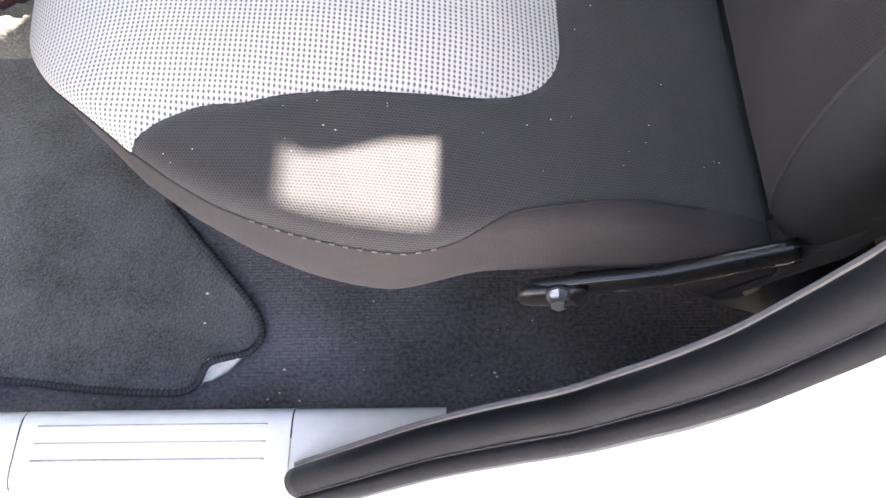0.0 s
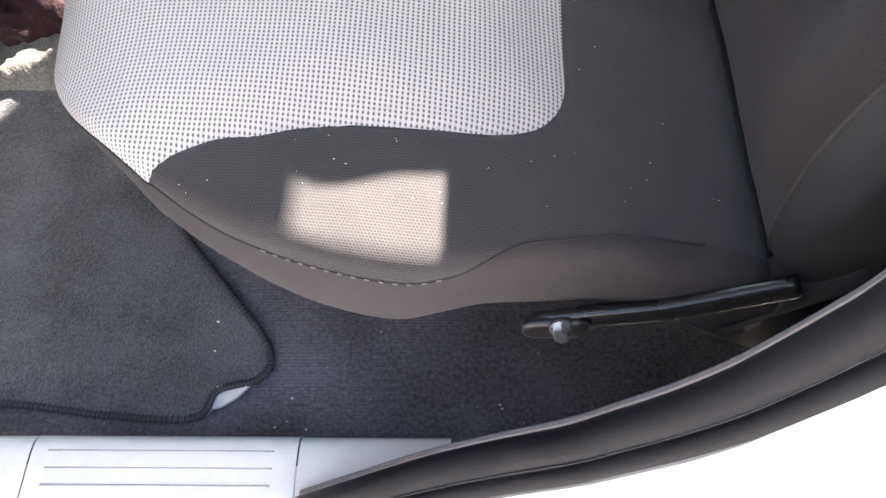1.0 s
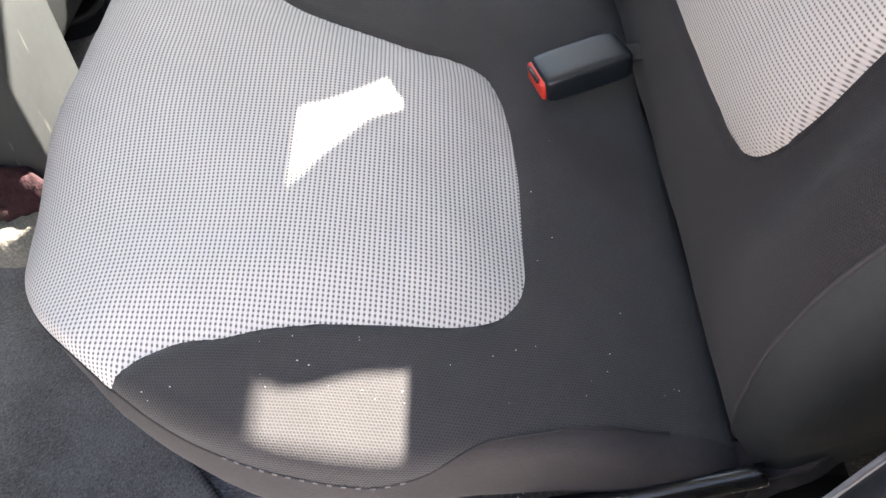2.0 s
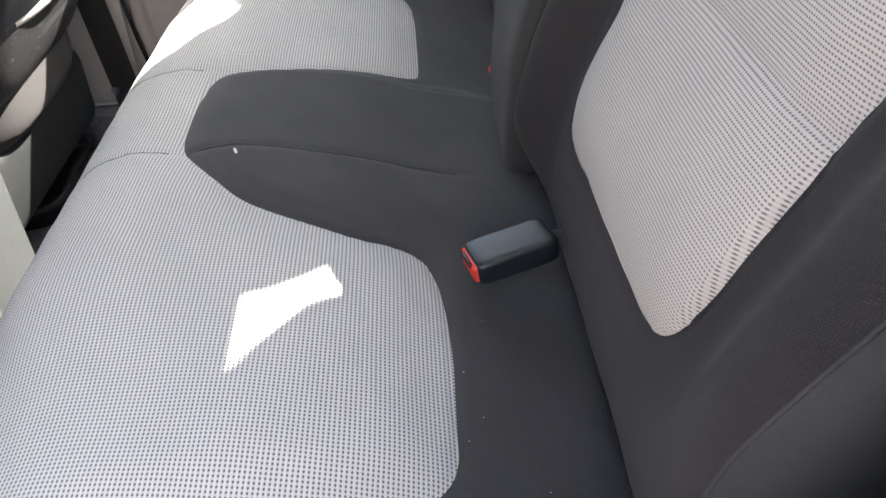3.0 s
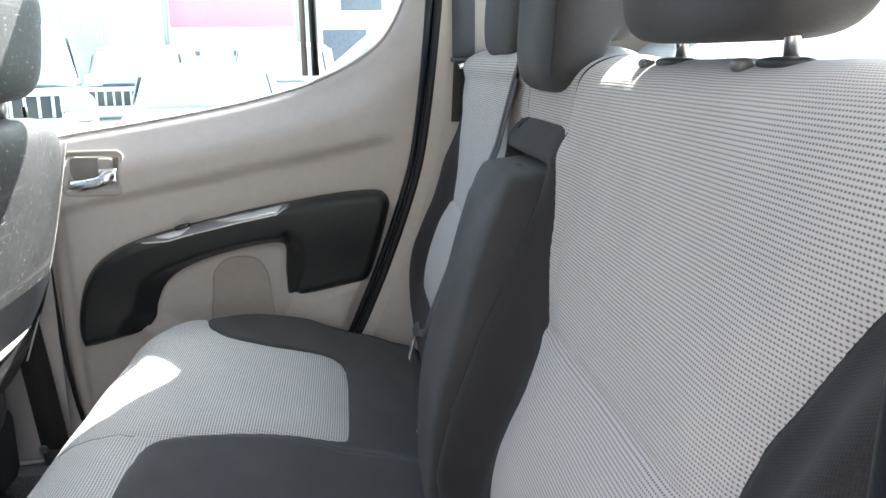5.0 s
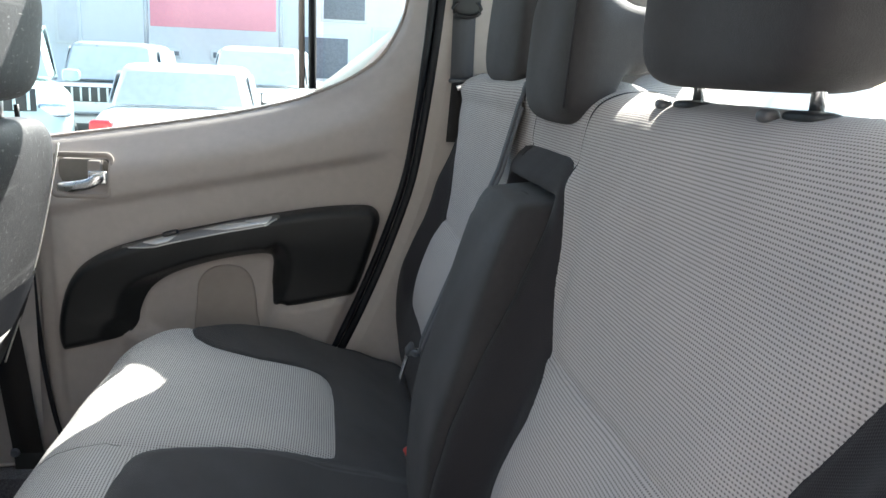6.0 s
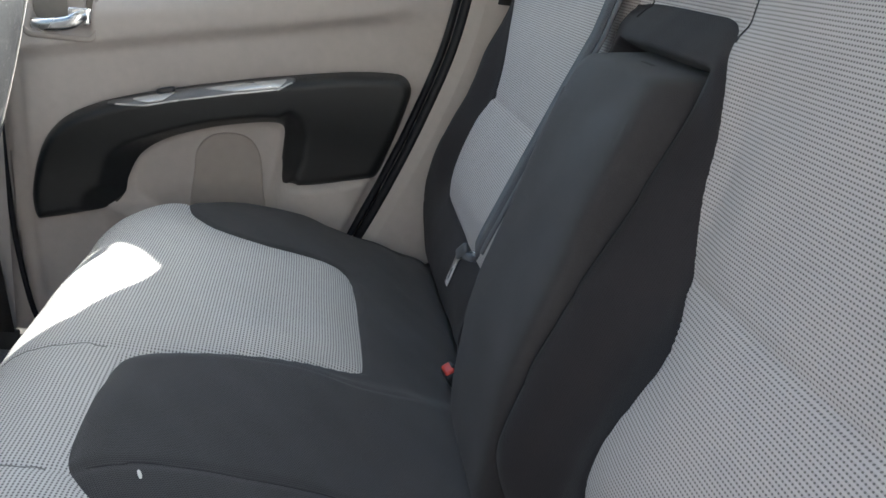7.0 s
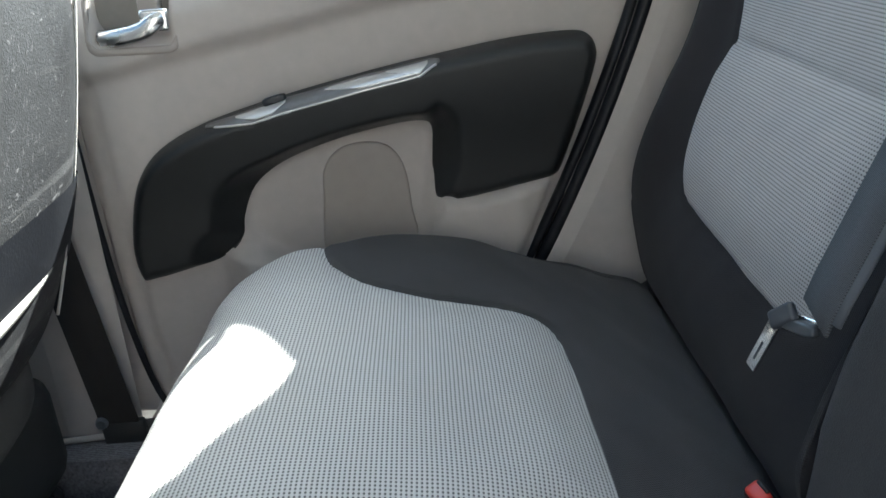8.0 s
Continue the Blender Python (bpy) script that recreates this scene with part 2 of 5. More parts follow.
STEEL_GATE = material("weathered_grey_steel", (0.17, 0.18, 0.19), 0.6, vary=0.25, scale=4)
BANNER = material("red_banner", (0.78, 0.30, 0.33), 0.7, vary=0.06, scale=3)
BLUE = material("blue_steel", (0.12, 0.22, 0.45), 0.5, vary=0.1, scale=3)
# Car windows coloured pale to stand for the bright sky they reflect.
SKY_PALE_GLASS = material("sky_pale_car_glass", (0.55, 0.565, 0.565), 0.25, vary=0.1, scale=2, coat=0.5)
TYRE = material("tyre_rubber", (0.02, 0.02, 0.02), 0.85, vary=0.2)
GREEN_PAINT = material("turquoise_car_paint", (0.50, 0.60, 0.59), 0.35, vary=0.05, coat=0.5)
GREY_PAINT = material("silver_car_paint", (0.45, 0.46, 0.47), 0.35, 0.4, vary=0.05, coat=0.5)
LAMP_RED = material("red_lamp", (0.75, 0.06, 0.06), 0.2, vary=0.05)


# ---- mesh helpers ----
def holder(name, place=(0, 0, 0)):
    ob = new(name)
    ob.location = place
    ob.empty_display_size = 0.05
    return ob


def link(name, mesh, mat, parent=None, label=""):
    mesh.materials.append(mat)
    ob = new(name, mesh)
    if parent:
        ob.parent = parent
        ob.matrix_parent_inverse = parent_matrix(parent).inverted()
    if label:
        ob["label"] = label
    return ob


def parent_matrix(ob):
    m = ob.matrix_basis.copy()
    return parent_matrix(ob.parent) @ ob.matrix_parent_inverse @ m if ob.parent else m


def part(name, bm, mat, parent=None, label="", smooth=True, m=None):
    if m:
        bmesh.ops.transform(bm, matrix=m, verts=bm.verts)
    for f in bm.faces:
        f.smooth = smooth
    mesh = bpy.data.meshes.new(name)
    bm.to_mesh(mesh)
    bm.free()
    return link(name, mesh, mat, parent, label)


def patch(name, verts, faces, mat, parent=None, uv=None, label=""):
    """A smooth mesh from arrays, with metre coordinates for the weave."""
    mesh = bpy.data.meshes.new(name)
    mesh.from_pydata([tuple(map(float, v)) for v in verts], [], [tuple(map(int, f)) for f in faces])
    if uv is not None:
        layer = mesh.uv_layers.new(name="UVMap")
        idx = np.empty(len(mesh.loops), dtype=np.int32)
        mesh.loops.foreach_get("vertex_index", idx)
        layer.data.foreach_set("uv", np.asarray(uv, dtype=np.float32)[idx].ravel())
    mesh.polygons.foreach_set("use_smooth", [True] * len(mesh.polygons))
    mesh.update()
    return link(name, mesh, mat, parent, label)


def grid_faces(n, m):
    i = np.arange(n * m).reshape(n, m)
    return np.stack([i[:-1, :-1], i[:-1, 1:], i[1:, 1:], i[1:, :-1]], -1).reshape(-1, 4)


def parted(verts, uv, faces, f):
    """Cuts a grid along f = 0. Returns (verts, uv, faces) of the side f > 0 and of the side f < 0."""
    verts, uv, f = np.asarray(verts, float), np.asarray(uv, float), np.asarray(f, float)
    f = np.where(np.abs(f) < 1e-7, 1e-7, f)
    sides = []
    for sign in (1, -1):
        g = f * sign
        pos = g > 0
        out, mixed = [], []
        for q in faces:
            k = sum(bool(pos[i]) for i in q)
            if k == len(q):
                out.append(tuple(q))
            elif k:
                mixed.append(q)
        extra_v, extra_uv, cut = [], [], {}
        for q in mixed:
            loop = []
            for k in range(len(q)):
                a, b = int(q[k]), int(q[(k + 1) % len(q)])
                if g[a] > 0:
                    loop.append(a)
                if (g[a] > 0) != (g[b] > 0):
                    key = (min(a, b), max(a, b))
                    if key not in cut:
                        w = g[key[0]] / (g[key[0]] - g[key[1]])
                        extra_v.append(verts[key[0]] * (1 - w) + verts[key[1]] * w)
                        extra_uv.append(uv[key[0]] * (1 - w) + uv[key[1]] * w)
                        cut[key] = len(verts) + len(extra_v) - 1
                    loop.append(cut[key])
            if len(loop) > 2:
                out.append(tuple(loop))
        allv = np.concatenate([verts, np.array(extra_v).reshape(-1, 3)])
        alluv = np.concatenate([uv, np.array(extra_uv).reshape(-1, uv.shape[1])])
        used = sorted({i for q in out for i in q})
        remap = {o: k for k, o in enumerate(used)}
        sides.append((allv[used], alluv[used], [tuple(remap[i] for i in q) for q in out]))
    return sides


def smooth_loop(points, steps=6, closed=True):
    """A soft curve through the points."""
    p, out, n = [Vector(q) for q in points], [], len(points)
    for i in range(n if closed else n - 1):
        a, b, c, d = (p[(i + k) % n] if closed else p[min(max(i + k, 0), n - 1)] for k in (-1, 0, 1, 2))
        for k in range(steps):
            t = k / steps
            out.append(0.5 * ((2 * b) + (c - a) * t + (2 * a - 5 * b + 4 * c - d) * t * t + (3 * b - a - 3 * c + d) * t ** 3))
    if not closed:
        out.append(p[-1])
    return out


def signed(x, y, loop):
    """The distance of (x, y) to a closed outline, positive inside."""
    x, y = np.asarray(x, float).ravel(), np.asarray(y, float).ravel()
    best, inside = np.full(len(x), 1e9), np.zeros(len(x), bool)
    for a, b in zip(loop, loop[1:] + loop[:1]):
        ex, ey = b[0] - a[0], b[1] - a[1]
        t = np.clip(((x - a[0]) * ex + (y - a[1]) * ey) / max(ex * ex + ey * ey, 1e-12), 0, 1)
        best = np.minimum(best, (x - a[0] - t * ex) ** 2 + (y - a[1] - t * ey) ** 2)
        if abs(ey) > 1e-12:
            inside ^= ((a[1] > y) != (b[1] > y)) & (x < ex * (y - a[1]) / ey + a[0])
    return np.where(inside, 1, -1) * np.sqrt(best)


def box_bm(size, at=(0, 0, 0), bevel=0.004, segments=2, turn=None):
    bm = bmesh.new()
    bmesh.ops.create_cube(bm, size=1)
    bmesh.ops.scale(bm, vec=size, verts=bm.verts)
    if bevel:
        bmesh.ops.bevel(bm, geom=bm.edges[:], offset=bevel, segments=segments, affect="EDGES", profile=0.5)
    m = Matrix.Translation(at)
    bmesh.ops.transform(bm, matrix=m @ turn if turn else m, verts=bm.verts)
    return bm


def cushion_bm(size, e=4.0, cuts=14, shape=None):
    """A soft block: a cube swelled to a superellipsoid, then shaped by a function of its unit coordinates."""
    bm = bmesh.new()
    bmesh.ops.create_cube(bm, size=2)
    bmesh.ops.subdivide_edges(bm, edges=bm.edges[:], cuts=cuts, use_grid_fill=True)
    for v in bm.verts:
        c = v.co
        r = (abs(c.x) ** e + abs(c.y) ** e + abs(c.z) ** e) ** (1 / e)
        u = c / r
        p = Vector((u.x * size[0] / 2, u.y * size[1] / 2, u.z * size[2] / 2))
        v.co = shape(u, p) if shape else p
    return bm


def tube(points, radius, mat_name, parent, name, label="", closed=False, sides=8, flat=None):
    """A round or flat cord along points."""
    pts = [Vector(p) for p in points]
    bm, rings, n = bmesh.new(), [], len(pts)
    for i, p in enumerate(pts):
        a, b = (pts[i - 1] if i or closed else p), (pts[(i + 1) % n] if i < n - 1 or closed else p)
        d = (b - a).normalized()
        side = d.cross(Vector((0, 0, 1)))
        side = side.normalized() if side.length > 1e-4 else Vector((0, 1, 0))
        up = side.cross(d).normalized()
        rx, ry = flat or (radius, radius)
        rings.append([bm.verts.new(p + side * rx * math.cos(2 * math.pi * k / sides) + up * ry * math.sin(2 * math.pi * k / sides)) for k in range(sides)])
    for i in range(n if closed else n - 1):
        r, s = rings[i], rings[(i + 1) % n]
        for k in range(sides):
            bm.faces.new((r[k], r[(k + 1) % sides], s[(k + 1) % sides], s[k]))
    if not closed:
        bm.faces.new(rings[0]), bm.faces.new(rings[-1][::-1])
    bmesh.ops.recalc_face_normals(bm, faces=bm.faces)
    return part(name, bm, mat_name, parent, label)


def ribbon(points, wide, thick, mat, parent, name, label=""):
    """A strap of the given width along points, with wide as a vector across it."""
    pts, w = [Vector(p) for p in points], Vector(wide)
    verts, uv, run = [], [], 0.0
    for i, p in enumerate(pts):
        d = (pts[min(i + 1, len(pts) - 1)] - pts[max(i - 1, 0)]).normalized()
        nrm = d.cross(w).normalized() * thick / 2
        run += (p - pts[i - 1]).length if i else 0
        for k, (a, b) in enumerate(((-1, 1), (1, 1), (1, -1), (-1, -1))):
            verts.append(p + w * a / 2 + nrm * b)
            uv.append((a * w.length / 2, run))
    faces = []
    for i in range(len(pts) - 1):
        for k in range(4):
            faces.append((4 * i + k, 4 * i + (k + 1) % 4, 4 * i + 4 + (k + 1) % 4, 4 * i + 4 + k))
    faces += [(3, 2, 1, 0), tuple(4 * (len(pts) - 1) + k for k in range(4))]
    return patch(name, verts, faces, mat, parent, uv, label)


def slab(name, outline, axis, lo, hi, mat, parent=None, label="", bevel=0.0, smooth=False, segments=2, relief=None):
    """A plate with the given outline in the two other axes, from lo to hi along axis, its edges rounded."""
    bm = bmesh.new()

    def at(a, b, c):
        return {"x": (c, a, b), "y": (a, c, b), "z": (a, b, c)}[axis]

    base = [bm.verts.new(at(p[0], p[1], lo)) for p in outline]
    face = bm.faces.new(base)
    made = bmesh.ops.extrude_face_region(bm, geom=[face])
    top = [g for g in made["geom"] if isinstance(g, bmesh.types.BMVert)]
    move = Vector(at(0, 0, hi - lo))
    bmesh.ops.translate(bm, vec=move, verts=top)
    bmesh.ops.recalc_face_normals(bm, faces=bm.faces)
    if bevel:
        tops = set(top)
        rim = [e for e in bm.edges if e.verts[0] in tops and e.verts[1] in tops]
        bmesh.ops.bevel(bm, geom=rim, offset=bevel, segments=segments, affect="EDGES", profile=0.5)
    ob = part(name, bm, mat, parent, label, smooth=False)
    if smooth:
        mesh = ob.data
        mesh.polygons.foreach_set("use_smooth", [len(p.vertices) == 4 for p in mesh.polygons])
    return ob


def spaced(points, step):
    """Resamples a polyline at even steps."""
    p = np.array([tuple(q) for q in points], float)
    d = np.r_[0, np.cumsum(np.linalg.norm(np.diff(p, axis=0), axis=1))]
    s = np.linspace(0, d[-1], max(2, int(d[-1] / step)))
    return np.stack([np.interp(s, d, p[:, k]) for k in range(p.shape[1])], -1), s


def bell(x, c, w):
    return np.exp(-((x - c) / w) ** 2)


def ramp(x, a, b):
    t = np.clip((x - a) / (b - a), 0, 1)
    return t * t * (3 - 2 * t)


def waves(x, y, scale, amount, seed=0.0):
    """Soft uneven folds."""
    return amount * (np.sin(x * scale + 1.3 * np.sin(y * scale * 0.7 + seed)) * np.cos(y * scale * 0.8 + seed * 2.1) + 0.5 * np.sin(x * scale * 2.3 + y * scale * 1.7 + seed))


MID = 0.711  # the cab's middle line


def mirrored(y):
    return 2 * MID - y


# ---- ground and cab shell ----
GROUND = -0.62
bm = bmesh.new()
bmesh.ops.create_grid(bm, x_segments=24, y_segments=24, size=400)
tagged(part("ground", bm, CONCRETE, smooth=False, m=Matrix.Translation((0, 0, GROUND))), "pale sunlit concrete of a parking yard", "ground", kind="structure")


def carpet_height(x, y):
    tunnel = 0.05 * ramp(y, 0.48, 0.60) * (1 - ramp(y, 0.82, 0.94)) * (1 - ramp(x, -0.30, -0.1))
    return tunnel


def carpet():
    xs, ys = np.arange(-1.7, 0.46, 0.012), np.arange(0.062, 1.40, 0.012)
    X, Y = np.meshgrid(xs, ys, indexing="ij")
    Z = carpet_height(X, Y) + waves(X, Y, 25, 0.0007, 1.0)
    Z = Z + 0.05 * (1 - ramp(Y, 0.065, 0.095)) + 0.06 * ramp(Y, 1.36, 1.40)
    ob = patch("floor", np.stack([X, Y, Z], -1).reshape(-1, 3), grid_faces(*X.shape)[:, ::-1], CARPET)
    return tagged(ob, "black ribbed carpet on the cab floor", "carpet", kind="structure")


carpet()
tagged(part("floor_pan", box_bm((2.2, 1.40, 0.05), (-0.62, 0.72, -0.05), 0), WHITE_PAINT), "white steel floor pan under the carpet", "floor", kind="structure")

# roof, pillars and walls that close the cab; the openings are the windows and the open door
ROOF = 1.27
roof = slab("ceiling", [(-1.05, 0.10), (0.36, 0.10), (0.398, 0.12), (0.398, 1.30), (0.36, 1.32), (-1.05, 1.32)], "z", ROOF, ROOF + 0.03, HEADLINER)
tagged(roof, "pale beige cloth headliner", "ceiling", kind="structure")
skin = slab("roof_skin", [(-1.07, 0.07), (0.37, 0.07), (0.408, 0.16), (0.408, 1.26), (0.37, 1.35), (-1.07, 1.35)], "z", ROOF + 0.034, ROOF + 0.06, WHITE_PAINT)
tagged(skin, "white steel roof", "roof", kind="structure")


def hull(name, loops, mat, label, category):
    """A shell between loops of points."""
    bm = bmesh.new()
    rows = [[bm.verts.new(p) for p in loop] for loop in loops]
    for a, b in zip(rows, rows[1:]):
        for i in range(len(a) - 1):
            bm.faces.new((a[i], a[i + 1], b[i + 1], b[i]))
    bmesh.ops.recalc_face_normals(bm, faces=bm.faces)
    ob = part(name, bm, mat, smooth=False)
    sol = ob.modifiers.new("thickness", "SOLIDIFY")
    sol.thickness, sol.offset = 0.02, 0
    return tagged(ob, label, category, kind="structure")


# rear wall below the back window, and the window's header and sides
REAR = 0.44
slab("wall_rear", [(0.02, -0.05), (1.40, -0.05), (1.40, 0.80), (0.02, 0.80)], "x", REAR, REAR + 0.04, PANEL)
tagged(bpy.data.objects["wall_rear"], "grey trimmed rear wall of the cab", "wall", kind="structure")
slab("wall_rear_header", [(0.10, 1.232), (1.32, 1.232), (1.28, 1.30), (0.14, 1.30)], "x", 0.405, 0.42, PANEL)
tagged(bpy.data.objects["wall_rear_header"], "grey trimmed header over the back window", "wall", kind="structure")
for side in (0, 1):
    near = [(REAR, 0.02, 0.80), (REAR, 0.06, 1.0), (0.41, 0.12, ROOF)]
    far = [(REAR, 0.13, 0.80), (REAR, 0.15, 1.0), (0.41, 0.20, ROOF)]
    if side:
        near, far = ([(x, mirrored(y), z) for x, y, z in r] for r in (near, far))
    hull("pillar_rear_%d" % (side + 1), [near, far], PANEL, "grey plastic trim beside the back window", "pillar")

bm = bmesh.new()
bm.faces.new([bm.verts.new(p) for p in ((0.435, 0.10, 0.79), (0.435, 1.32, 0.79), (0.415, 1.28, 1.245), (0.415, 0.14, 1.245))])
pane_rear = tagged(part("window_rear", bm, REAR_CLEAR, smooth=False), "clear back window glass", "window", kind="structure")
pane_rear.visible_shadow = False

# outer cab side: the C-pillar trims
NEAR_JAMB = [(-0.205, 0.024, 0.050), (-0.15, 0.024, 0.104), (-0.094, 0.024, 0.158), (-0.045, 0.021, 0.204), (0.0, 0.0185, 0.241), (0.028, 0.0155, 0.2785), (0.0505, 0.0125, 0.312), (0.072, 0.0095, 0.3515), (0.086, 0.0075, 0.3865), (0.098, 0.0055, 0.4215), (0.108, 0.0045, 0.455), (0.137, 0.008, 0.56), (0.156, 0.020, 0.75), (0.175, 0.04, 0.90), (0.17, 0.075, 1.10), (0.13, 0.10, 1.24)]
FAR_JAMB = [(-0.06, 1.40, 0.17), (-0.02, 1.402, 0.235), (0.018, 1.402, 0.302), (0.066, 1.402, 0.41), (0.108, 1.402, 0.52), (0.142, 1.40, 0.63), (0.160, 1.395, 0.74), (0.172, 1.388, 0.84), (0.182, 1.375, 0.95), (0.188, 1.35, 1.10), (0.15, 1.325, 1.24)]


def c_pillar(name, jamb, far):
    edge = smooth_loop(jamb, 4, closed=False)
    s = -1 if far else 1
    loops = [[(p.x - 0.002, p.y + s * 0.004, p.z) for p in edge],
             [(p.x + 0.03, p.y + s * 0.012, p.z) for p in edge],
             [(max(p.x + 0.12, 0.26), p.y + s * 0.016, p.z) for p in edge],
             [(REAR, p.y + s * 0.012, p.z) for p in edge]]
    ob = hull(name, loops, PANEL, "grey plastic trim of the rear cab pillar", "pillar trim")
    return ob


c_pillar("trim_pillar_1", NEAR_JAMB, False)
c_pillar("trim_pillar_2", FAR_JAMB, True)

# white jamb and body side by the open door
edge = smooth_loop([(-0.9, 0.028, 0.015), (-0.5, 0.028, 0.015), (-0.26, 0.028, 0.02)] + NEAR_JAMB, 4, closed=False)
hull("jamb_near", [[(p.x + 0.004, p.y + 0.004, p.z - 0.008) for p in edge], [(p.x + 0.012, p.y - 0.03, p.z - 0.022) for p in edge],
                   [(p.x + 0.030, p.y - 0.075, p.z - 0.035) for p in edge], [(p.x + 0.045, p.y - 0.115, p.z - 0.05) for p in edge],
                   [(p.x + 0.06, p.y - 0.125, p.z - 0.09) for p in edge]], WHITE_PAINT, "glossy white painted door jamb", "door jamb")
hull("body_side_near", [[(p.x + 0.06, p.y - 0.125, p.z - 0.09) for p in edge], [(p.x + 0.16, p.y - 0.135, p.z - 0.12) for p in edge],
                        [(1.6, -0.11, max(-0.25, p.z - 0.12)) for p in edge]], WHITE_PAINT, "white painted body side of the pickup", "body side")
slab("rocker", [(-1.8, -0.08), (0.0, -0.08), (0.0, -0.11), (-1.8, -0.11)], "z", -0.28, -0.07, WHITE_PAINT)
tagged(bpy.data.objects["rocker"], "white painted rocker panel under the door", "rocker", kind="structure")
hull("body_side_far", [[(-1.9, 1.50, 0.68), (2.4, 1.50, 0.68)], [(-1.9, 1.54, 0.4), (2.4, 1.54, 0.4)], [(-1.9, 1.52, -0.2), (2.4, 1.52, -0.2)]], WHITE_PAINT, "white painted far side of the pickup", "body side")
slab("pillar_outer_far", [(-0.10, 0.30), (0.9, 0.30), (0.9, 0.80), (0.62, 1.30), (0.14, 1.30), (0.188, 1.20), (0.178, 1.10), (0.157, 1.035), (0.133, 0.963), (0.113, 0.923), (0.053, 0.873), (-0.03, 0.806), (-0.06, 0.780), (-0.10, 0.70)], "y", 1.49, 1.505, WHITE_PAINT)
tagged(bpy.data.objects["pillar_outer_far"], "white painted outer skin of the far rear pillar", "body side", kind="structure")
slab("pillar_outer_mid", [(-0.82, -0.05), (-0.50, -0.05), (-0.545, 0.2), (-0.548, 0.66), (-0.70, 0.70), (-0.72, 1.30), (-0.84, 1.30), (-0.84, 0.68)], "y", 1.49, 1.505, WHITE_PAINT)
tagged(bpy.data.objects["pillar_outer_mid"], "white painted outer skin of the far middle pillar", "body side", kind="structure")
slab("door_open_near", [(0.02, -0.25), (-0.86, -0.25), (-0.90, 0.10), (-0.90, 0.66), (-0.62, 1.18), (0.02, 1.18)], "x", -0.66, -0.60, PANEL)
door_near = tagged(bpy.data.objects["door_open_near"], "grey inner side of the open rear door", "door", kind="structure")
hull("wall_front", [[(-1.72, 0.02, -0.05), (-1.72, 1.40, -0.05)], [(-1.72, 0.02, 0.74), (-1.72, 1.40, 0.74)], [(-1.35, 0.02, 0.70), (-1.35, 1.40, 0.70)], [(-1.32, 0.02, 0.40), (-1.32, 1.40, 0.40)]], BLACK_PLASTIC, "black plastic dashboard wall", "wall")
bm = bmesh.new()
bm.faces.new([bm.verts.new(p) for p in ((-1.70, 0.05, 0.70), (-1.70, 1.37, 0.70), (-1.06, 1.30, ROOF + 0.02), (-1.06, 0.12, ROOF + 0.02))])
screen = tagged(part("window_windscreen", bm, TINTED, smooth=False), "tinted windscreen glass", "windscreen", kind="structure")
for y in (0.03, 1.39):
    sgn = 1 if y < 0.5 else -1
    hull("pillar_front_1" if y < 0.5 else "pillar_front_2", [[(-1.72, y, 0.60), (-1.05, y + sgn * 0.08, ROOF)], [(-1.64, y + sgn * 0.01, 0.60), (-0.98, y + sgn * 0.09, ROOF)]], PANEL, "grey windscreen pillar trim", "pillar")
for y, yt, nm in ((0.0, 0.08, "near"), (1.43, 1.34, "far")):
    bm = bmesh.new()
    bm.faces.new([bm.verts.new(p) for p in ((-1.66, y, 0.62), (-0.70, y, 0.66), (-0.68, yt, ROOF), (-1.10, yt, ROOF))])
    pane_front = tagged(part("window_front_" + nm, bm, TINTED, smooth=False), "tinted front door glass", "window", kind="structure")
hull("trim_pillar_4", [[(-0.56, 0.02, 0.03), (-0.56, 0.02, 0.60), (-0.58, 0.09, ROOF)], [(-0.74, 0.02, 0.03), (-0.72, 0.02, 0.60), (-0.70, 0.09, ROOF)]], PANEL, "grey plastic trim of the near middle pillar", "pillar trim")
tagged(part("wall_front_door_near", box_bm((0.95, 0.04, 0.62), (-1.24, 0.0, 0.33), 0.01), PANEL), "grey closed front door panel", "door panel", kind="structure")
tagged(part("wall_front_door_far", box_bm((0.98, 0.04, 0.62), (-1.22, 1.44, 0.33), 0.01), PANEL), "grey closed front door panel", "door panel", kind="structure")


# ---- sill, seal and scuff plate of the open door ----
def sill():
    base = holder("door_sill", (-0.35, 0.05, 0.03))
    tagged(base, "grey plastic door sill with a ribbed scuff plate", "door sill")
    prof = smooth_loop([(0.094, 0.028), (0.088, 0.045), (0.075, 0.051), (0.05, 0.051), (0.030, 0.050), (0.020, 0.042), (0.018, 0.02)], 4, closed=False)

    def strip(name, x0, x1, lift, label=""):
        xs = np.linspace(x0, x1, 60)
        V = np.array([[(x, p.x, p.y + lift) for p in prof] for x in xs])
        ob = patch(name, V.reshape(-1, 3), grid_faces(*V.shape[:2]), SILL, base, label=label)
        return ob

    strip("sill_cover", -1.2, -0.452, 0.0)
    plate = strip("scuff_plate", -0.45, -0.2145, 0.001, label="ribbed pale grey scuff plate")
    strip("sill_cover", -0.2135, -0.082, -0.0008)
    # Grey colour on these ribs carries the shade of the embossing.
    for y in (0.0735, 0.0585, 0.0435):
        tube([(x, y, 0.0514) for x in np.linspace(-0.435, -0.235, 24)], 0.0012, RIB_SHADE, plate, "rib", "fine rib with its shade put in as grey", sides=8)
    return base


sill()


